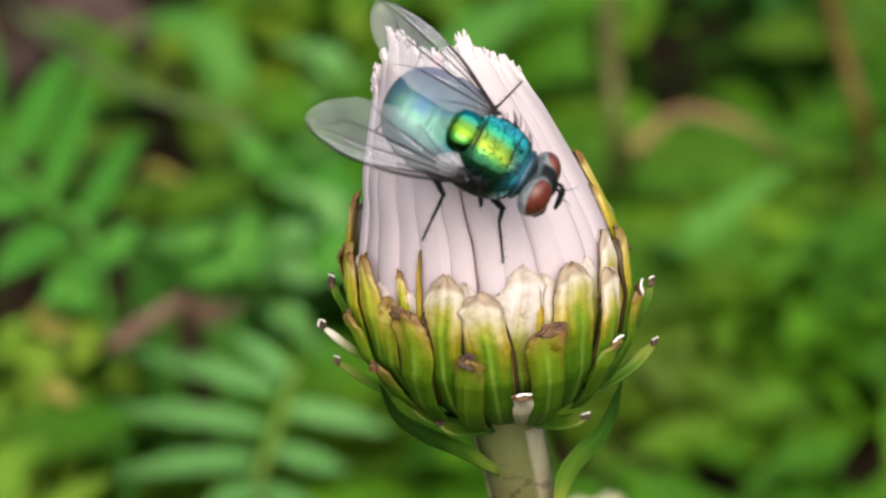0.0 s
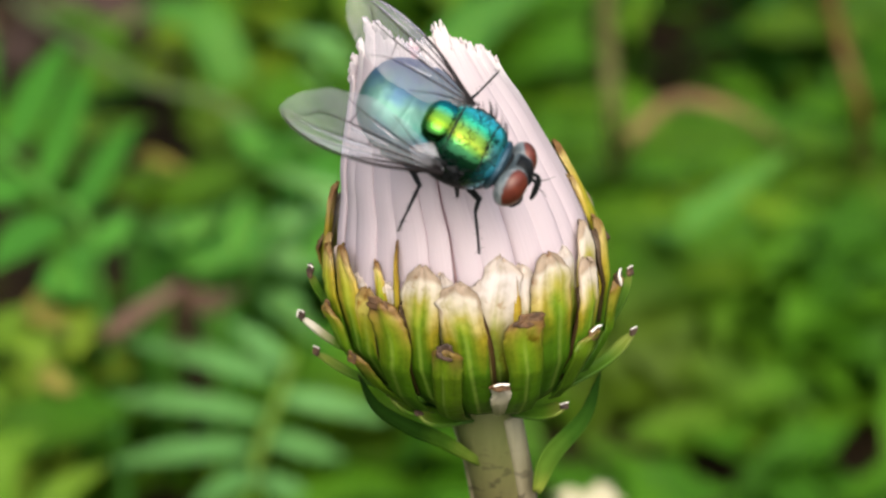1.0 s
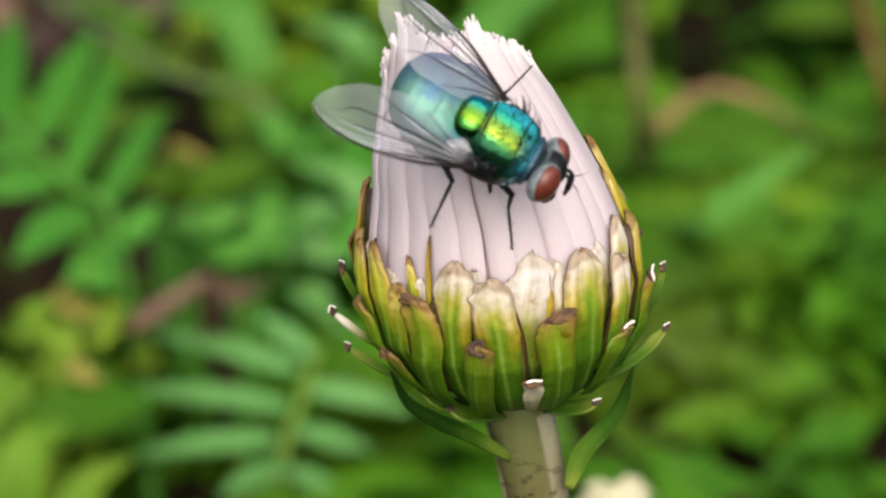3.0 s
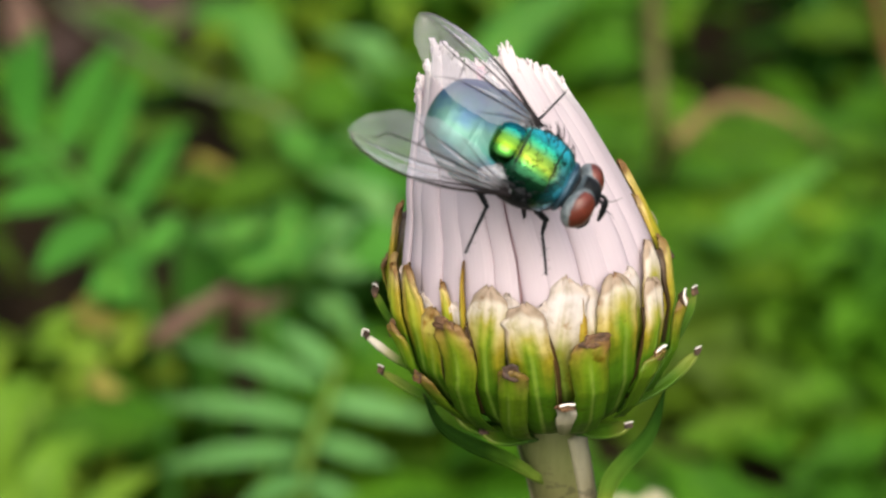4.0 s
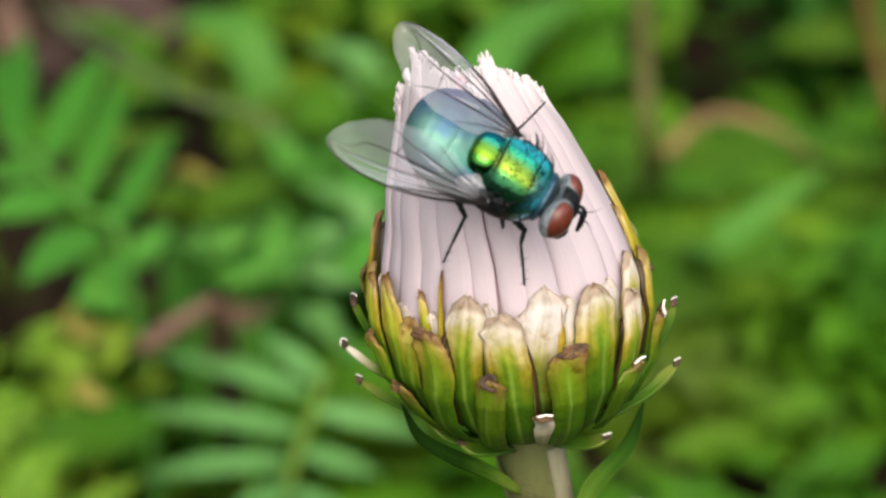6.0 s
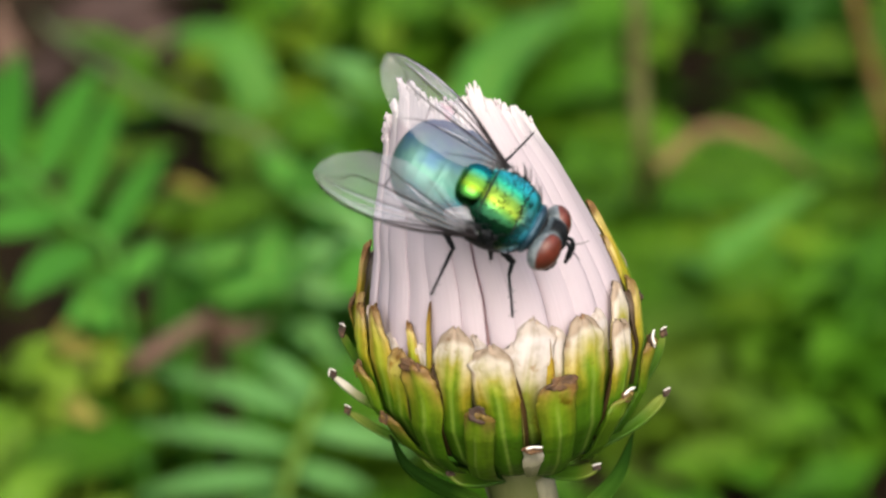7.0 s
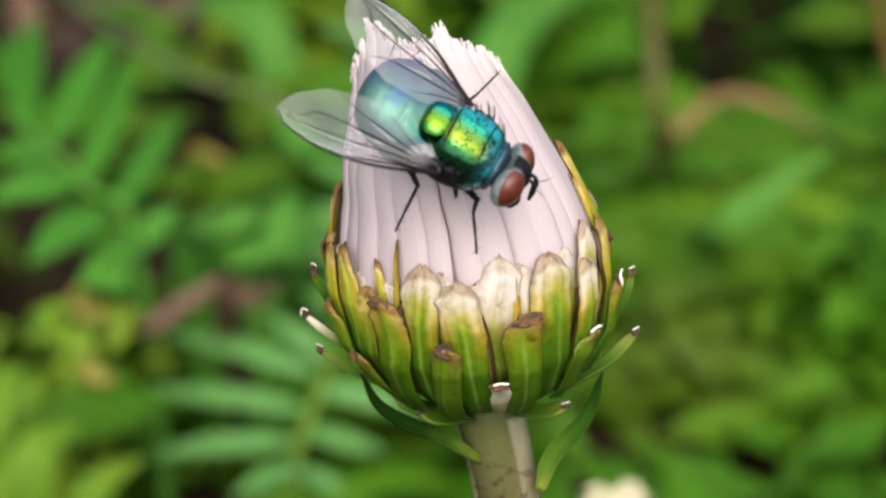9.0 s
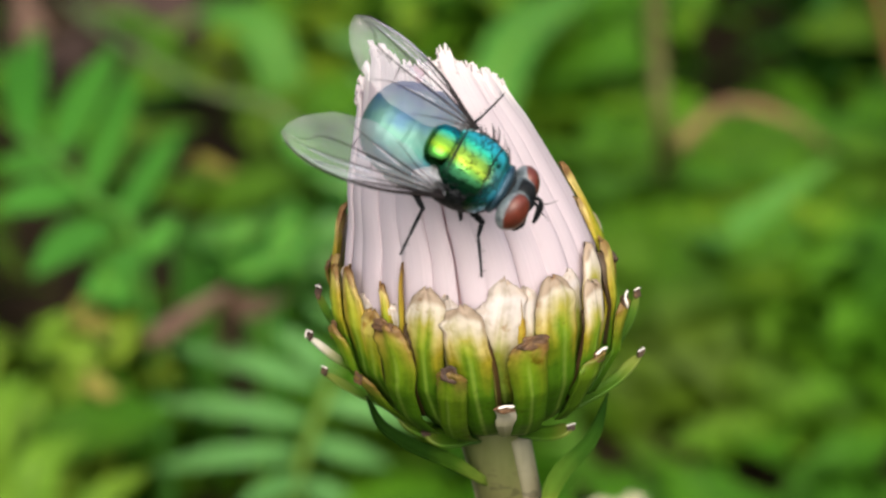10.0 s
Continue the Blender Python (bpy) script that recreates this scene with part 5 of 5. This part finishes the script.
for line, w in (([(-48, 112, 0), (-45, 119, 30), (-42, 126, 34)], 5.5), ([(-52, 118, 0), (-48, 126, 30), (-45, 133, 33)], 5), ([(-40, 106, 0), (-40, 113, 28), (-36, 120, 31)], 5), ([(-46, 100, 0), (-44, 104, 28), (-40, 109, 32)], 5.5), ([(-44, 120, 0), (-40, 128, 22), (-35, 136, 26)], 4.5), ([(-50, 124, 0), (-44, 133, 24), (-38, 141, 25)], 4.5), ([(-38, 112, 0), (-36, 118, 22), (-31, 126, 24)], 4), ([(-47.1, 172.3, 0), (-45.3, 160.5, 6.5), (-41.6, 137, 19.5), (-38.9, 136.4, 22.3), (-36.2, 135.9, 23.9)], 5.5), ([(-40.9, 176.6, 0), (-39.2, 163.7, 7), (-35.8, 137.8, 21.1), (-35.7, 137.3, 24.1), (-35.6, 136.8, 25.8)], 4.9), ([(-50.1, 177.5, 0), (-48, 164.3, 7.2), (-43.7, 137.9, 21.5), (-43, 137.4, 24.3), (-42.4, 136.8, 25.9)], 6.3), ([(-48.4, 190.7, 0), (-45.9, 173.9, 8.8), (-40.8, 140.2, 26.3), (-39, 139.7, 29.2), (-37.2, 139.2, 30.9)], 5.7), ([(-43.4, 197.1, 0), (-40.9, 178.5, 9.5), (-36, 141.3, 28.5), (-34.4, 140.6, 31.1), (-32.8, 140, 32.5)], 5.2), ([(-46.7, 175.2, 0), (-44.8, 162.6, 6.9), (-41, 137.5, 20.6), (-43.7, 136.8, 23.1), (-46.4, 136, 24.4)], 4.5), ([(-42.4, 168.2, 0), (-40.9, 157.5, 6), (-37.9, 136.2, 17.9), (-36.8, 135.9, 21.2), (-35.7, 135.6, 23.3)], 5.6), ([(-47.8, 187.9, 0), (-45.4, 171.8, 8.4), (-40.6, 139.7, 25.3), (-38.2, 138.6, 27), (-35.8, 137.6, 27.4)], 4.7), ([(-46.2, 168.7, 0), (-44.5, 157.9, 6), (-41.2, 136.3, 18.1), (-42, 136, 21.4), (-42.9, 135.6, 23.5)], 5.6), ([(-47.4, 185.1, 0), (-45, 168.7, 8.7), (-40.1, 136, 26), (-38.4, 137, 28.7), (-36.8, 138.1, 30.4)], 4.2)):
    make_blade("broad_leaf", "yellowing green broad leaf low among weeds", "leaf", line, w, YELLOW_LEAF, group="yellowing leaves", rib=MIDRIB)
for line, w, mat_ in (([(-50, 180, 0), (-46, 166, 12), (-40.6, 155, 21), (-36, 150, 24)], 9, YELLOW_LEAF), ([(-52, 170, 0), (-48, 162, 10), (-43.4, 155, 14), (-38, 150, 16)], 10, LEAF), ([(-45.1, 209.2, 0), (-42.2, 187.2, 10.8), (-36.4, 143.2, 32.5), (-36.3, 142.8, 35.6), (-36.2, 142.4, 37.6)], 5.5, LEAF), ([(-53, 197.9, 0), (-50, 179.7, 9.3), (-44.2, 143.3, 27.8), (-41.7, 144, 29.8), (-39.2, 144.8, 30.8)], 4.5, YELLOW_LEAF), ([(-46, 165, 0), (-43, 160, 7), (-38.9, 155, 10), (-33, 151, 12)], 10, LEAF), ([(-44, 190, 0), (-40, 172, 14), (-35.5, 155, 19.5), (-31, 150, 21)], 8, YELLOW_LEAF), ([(-52, 160, 0), (-49, 158, 5), (-45, 155, 7), (-39, 152, 9)], 10, LEAF)):
    make_blade("broad_leaf", "soft green broad leaf close to the soil", "leaf", line, w, mat_, group="low broad leaves", rib=MIDRIB)


for line, w in (([(-30, 225, 0), (-27, 195, 18), (-23.5, 180, 25), (-20, 175, 29)], 8), ([(-10, 212, 0), (-12, 190, 22), (-15, 179, 29), (-19, 174, 33)], 8), ([(-10, 205, 0), (-13, 186, 14), (-16.5, 176, 19), (-21, 172, 21)], 8), ([(-4, 190, 0), (-7, 178, 10), (-11, 170, 14), (-15, 168, 16)], 7), ([(-20, 215, 0), (-19.5, 192, 16), (-17.5, 182, 23), (-15, 178, 26)], 7), ([(-14, 205, 0), (-15, 187, 18), (-18, 178, 25), (-22, 174, 28)], 6.5), ([(-12, 220, 0), (-13, 200, 20), (-16, 192, 26), (-20, 188, 29)], 6.5), ([(-18.0, 175.2, 0), (-18.0, 178.2, 24), (-20.4, 159.9, 30), (-25.0, 152.4, 31)], 5.5), ([(-31.2, 170.7, 0), (-31.2, 173.7, 24), (-27.1, 163.8, 30), (-22.5, 165.2, 31)], 4.5), ([(-23.0, 158.5, 0), (-23.0, 161.5, 24), (-21.1, 161.2, 30), (-20.1, 165.9, 33)], 4.5), ([(-16.6, 194.8, 0), (-16.6, 197.8, 22), (-19.9, 190.5, 28), (-24.2, 197.7, 29)], 5.5), ([(-28.7, 163.8, 0), (-28.7, 166.8, 24), (-23.8, 159.2, 29), (-17.9, 157.2, 30)], 4.5)):
    make_blade("weed_leaflet", "soft pale green weed leaf among low foliage", "leaf", line, w, LEAF, group="pale weed leaflets", rib=MIDRIB)

for line, w in (([(-11.1, 234.6, 0.0), (-10.5, 216.3, 8.4), (-9.4, 179.8, 25.1), (-13.6, 177.4, 29.2), (-17.9, 175.0, 32.3)], 4.5), ([(-15.2, 219.4, 0.0), (-14.5, 203.2, 7.8), (-13.1, 170.7, 23.3), (-18.0, 167.7, 26.0), (-22.8, 164.7, 27.8)], 4.2), ([(-17.9, 234.6, 0.0), (-16.9, 214.1, 9.4), (-14.9, 173.1, 28.2), (-17.4, 168.3, 27.3), (-19.8, 163.5, 25.4)], 4.2), ([(-10.1, 260.3, 0.0), (-9.7, 245.9, 6.2), (-9.0, 217.1, 18.5), (-12.8, 215.4, 24.0), (-16.5, 213.8, 28.6)], 5), ([(-12.3, 286.9, 0.0), (-11.8, 269.4, 7.0), (-10.8, 234.5, 21.0), (-15.8, 231.8, 24.4), (-20.7, 229.1, 26.9)], 5), ([(-12.4, 248.8, 0.0), (-11.9, 233.2, 6.9), (-10.9, 201.9, 20.7), (-13.7, 199.5, 24.7), (-16.5, 197.1, 27.7)], 4.5), ([(-20.4, 211.5, 0.0), (-19.6, 197.5, 6.9), (-17.9, 169.4, 20.6), (-15.4, 165.0, 20.4), (-12.8, 160.6, 19.1)], 4)):
    make_blade("weed_leaflet", "soft pale green weed leaf among low foliage", "leaf", line, w, PALE_LEAF, group="pale weed leaflets", rib=MIDRIB)

for line, w in (([(-4.6, 208.8, 0.0), (-6.6, 201.8, 11.5), (-8.6, 194.8, 23.0), (-13.4, 184.9, 24.0), (-18.2, 181.1, 23.0)], 11.0), ([(-5.0, 225.3, 0.0), (-7.0, 218.3, 11.5), (-9.0, 211.3, 23.0), (-13.9, 200.6, 24.0), (-19.6, 198.0, 23.0)], 11.0), ([(-3.6, 190.0, 0.0), (-5.6, 183.0, 12.0), (-7.6, 176.0, 24.0), (-11.7, 171.0, 25.0), (-17.6, 168.9, 24.0)], 9.0)):
    make_blade("weed_leaflet", "soft pale green weed leaf among low foliage", "leaf", line, w, LEAF, group="pale weed leaflets", rib=LEAF)
for line, w in (([(-36.1, 229.4, 0.0), (-36.1, 221.4, 8.5), (-36.1, 213.4, 17.0), (-32.4, 209.4, 18.0), (-29.6, 208.4, 17.0)], 1.7), ([(-40.3, 166.0, 0.0), (-40.3, 156.0, 15.0), (-40.3, 146.0, 30.0), (-37.0, 141.5, 31.0), (-34.3, 142.3, 30.0)], 3.2), ([(-38.1, 155.4, 0.0), (-38.1, 145.4, 14.0), (-38.1, 135.4, 28.0), (-35.5, 131.8, 29.0), (-34.2, 134.2, 28.0)], 2.4)):
    make_blade("dead_leaf", "ochre withering leaf low among weeds", "leaf", line, w, OCHRE_LEAF, (0.1, -0.7, 0.7), 0.2)
# Leaf added over the weeds to show as a red-brown soil gap.
for line, w in (([(-25.1, 166.0, 0.0), (-25.1, 158.0, 14.0), (-25.1, 150.0, 28.0), (-22.2, 149.9, 29.0), (-19.7, 155.2, 28.0)], 3.2),):
    make_blade("dead_leaf", "dark red-brown leaf added as a gap of bare soil", "leaf", line, w, RED_SOIL_LEAF, (0.1, -0.7, 0.7), 0.2)


def make_cover():
    """Low weeds: thousands of small folded leaves, with gaps where the soil shows."""
    rng = random.Random(11)
    gaps = [(46, 203, 7), (44.2, 167.6, 6), (16.5, 166, 7), (46.5, 252, 10), (-29.2, 188.2, 11), (-36.6, 219.2, 12), (-33, 236, 12), (-28.5, 196, 8), (-27, 182, 7), (-25.5, 167, 6), (-54, 200, 9), (-57, 212, 8), (-49.7, 187.9, 11), (46.3, 273.3, 9), (30.0, 234.2, 8), (-61.3, 309.6, 26), (-50, 295, 16), (-43, 224, 10), (-59, 262, 12), (-63.7, 277.8, 18), (-56, 246, 15), (29.2, 299.3, 6), (-29.4, 152.6, 9), (-28.3, 140.6, 9), (-20.5, 149.0, 8), (-52.1, 220.2, 12), (-38.3, 200.3, 8)]
    bare = [(-50, 288, 12), (-42, 280, 8), (-58, 275, 8)]
    verts, faces = [], []
    for k in range(15000):
        near = k < 9200
        if near:
            x, y = rng.uniform(-85, 85), rng.uniform(70, 340)
        else:
            r, t = rng.uniform(60, 1000), rng.uniform(0, 2 * math.pi)
            x, y = r * math.cos(t), 150 + r * math.sin(t)
            if abs(x) < 85 and 70 < y < 340 or math.hypot(x, y + 132) < 80:
                continue
        right = x > 6 and y < 240
        if near and k > 6300 and not right:
            continue
        if right and y < 175 and rng.random() < 0.88:
            continue
        if any(math.hypot(x - gx, y - gy) < g * rng.uniform(0.7, 1.1) for gx, gy, g in gaps):
            continue
        if y > 225 and rng.random() < (0.2 if -30 < x < 12 else 0.55):
            continue
        clump = noise.noise((x * 0.045, y * 0.045, 2.0))
        if clump < -0.18 and rng.random() < (0.3 if x > -40 and y < 230 else 0.75):
            continue
        z = max(1.0, 9 + 15 * clump + rng.uniform(-6, 9) + (3 if y < 165 else 0))
        if right:
            z = (11 if y > 178 else 5) + 4 * clump + rng.uniform(-2.5, 2.5)
        if -37 < x < 0 and 126 < y < 166:
            z = rng.uniform(1, 11)
        if -58 < x < -28 and 150 < y < 200:
            z = min(z, rng.uniform(0, 12))
            if rng.random() < 0.3:
                continue
        if (x > 12 or x < -40) and y > 232 and rng.random() < (0.4 if x > 12 else 0.6):
            continue
        size = rng.uniform(8, 19) * (1.0 if near else 1.8)
        m = Matrix.Translation((x, y, z)) @ Euler((rng.uniform(-0.7, 0.9) * ((0.9 if y < 195 else 0.5) if right else 1), rng.uniform(-0.5, 0.5) * ((0.9 if y < 195 else 0.5) if right else 1), rng.uniform(0, 6.28))).to_matrix().to_4x4()
        b = len(verts)
        if right:
            size *= 1.2
        wide = size * rng.uniform(0.2, 0.34) * (0.75 if right else 1.0)
        if any(math.hypot(x - gx, y - gy) < g for gx, gy, g in bare):
            continue
        for s, w, h in ((0, 0.08, 0), (0.3, 0.9, 0.1), (0.65, 0.8, 0.1), (1, 0.05, -0.05)):
            for u in (-1, 0, 1):
                verts.append(m @ Vector((u * wide * w, (s - 0.5) * size, h * size + 0.12 * wide * abs(u))) * MM)
        for i in range(3):
            for j in range(2):
                a = b + i * 3 + j
                faces.append((a, a + 1, a + 4, a + 3))
    me = bpy.data.meshes.new("ground_cover")
    me.from_pydata(verts, [], faces)
    me.materials.append(COVER)
    tagged(new("ground_cover", me), "dense low green weeds covering the soil", "weeds", kind="stuff")


make_cover()


def make_dark_weed(at):
    """A low tuft of dark leaves on short stalks."""
    rng = random.Random(21)
    t = thing("weed", Matrix.Translation((at[0] * MM, at[1] * MM, 0)), "dark green low weed tuft on the soil", "weed")
    for k in range(40):
        a = 2 * math.pi * k / 11 + rng.uniform(-0.2, 0.2)
        w, tall = Vector((math.cos(a), math.sin(a), 0)), rng.uniform(5, 19)
        bm = bmesh.new()
        blade(bm, [w * 1.0 + Vector((0, 0, -1)), w * 4 + Vector((0, 0, tall)), w * rng.uniform(9, 15) + Vector((0, 0, tall + rng.uniform(-2, 2)))], rng.uniform(4, 6), (0, 0, 1), cup=0.12, thick=0.15, n=10, nu=5)
        part("leaf", bm, DARK_LEAF, t)


make_dark_weed((46.3, 273.3))


def make_small_flower(name, label, at, size, petals, material, stem_top):
    """A low flower head of many strap petals round a domed middle, on its own stalk."""
    t = thing(name, Matrix.Translation((at[0] * MM, at[1] * MM, 0)), label, "flower")
    bm = bmesh.new()
    tube(bm, [(0, 0, stem_top), (1, 1, stem_top / 2), (0, 0, -1)], [0.8, 0.9, 1.1], n=12, sides=8)
    part("stalk", bm, LEAF, t)
    bm = bmesh.new()
    ellipsoid(bm, (0, 0, stem_top + 0.5), (size * 0.45, size * 0.45, size * 0.3), seg=20, rings=12)
    part("flower_middle", bm, material, t)
    for k in range(petals):
        a = 2 * math.pi * k / petals
        w = Vector((math.cos(a), math.sin(a), 0)) * (0.72 + 0.12 * (k * 7 % 5))
        bm = bmesh.new()
        blade(bm, [w * size * 0.3 + Vector((0, 0, stem_top)), w * size * 0.7 + Vector((0, 0, stem_top + 0.9)), w * size + Vector((0, 0, stem_top + 0.2 * (k % 3)))], size * 0.4, (0, 0, 1), cup=0.1, thick=0.15, n=8, nu=5, shape="strap")
        part("petal", bm, material, t)
    return t


make_small_flower("small_flower", "cream yellow flower head low among the weeds", (11.6, 73), 3.4, 11, CREAM, 49)
make_small_flower("small_flower", "orange-yellow flower low among the weeds", (-44, 98), 4, 8, ORANGE, 33)


def motions():
    """The flower and the fly keep still while the camera sways."""


motions()
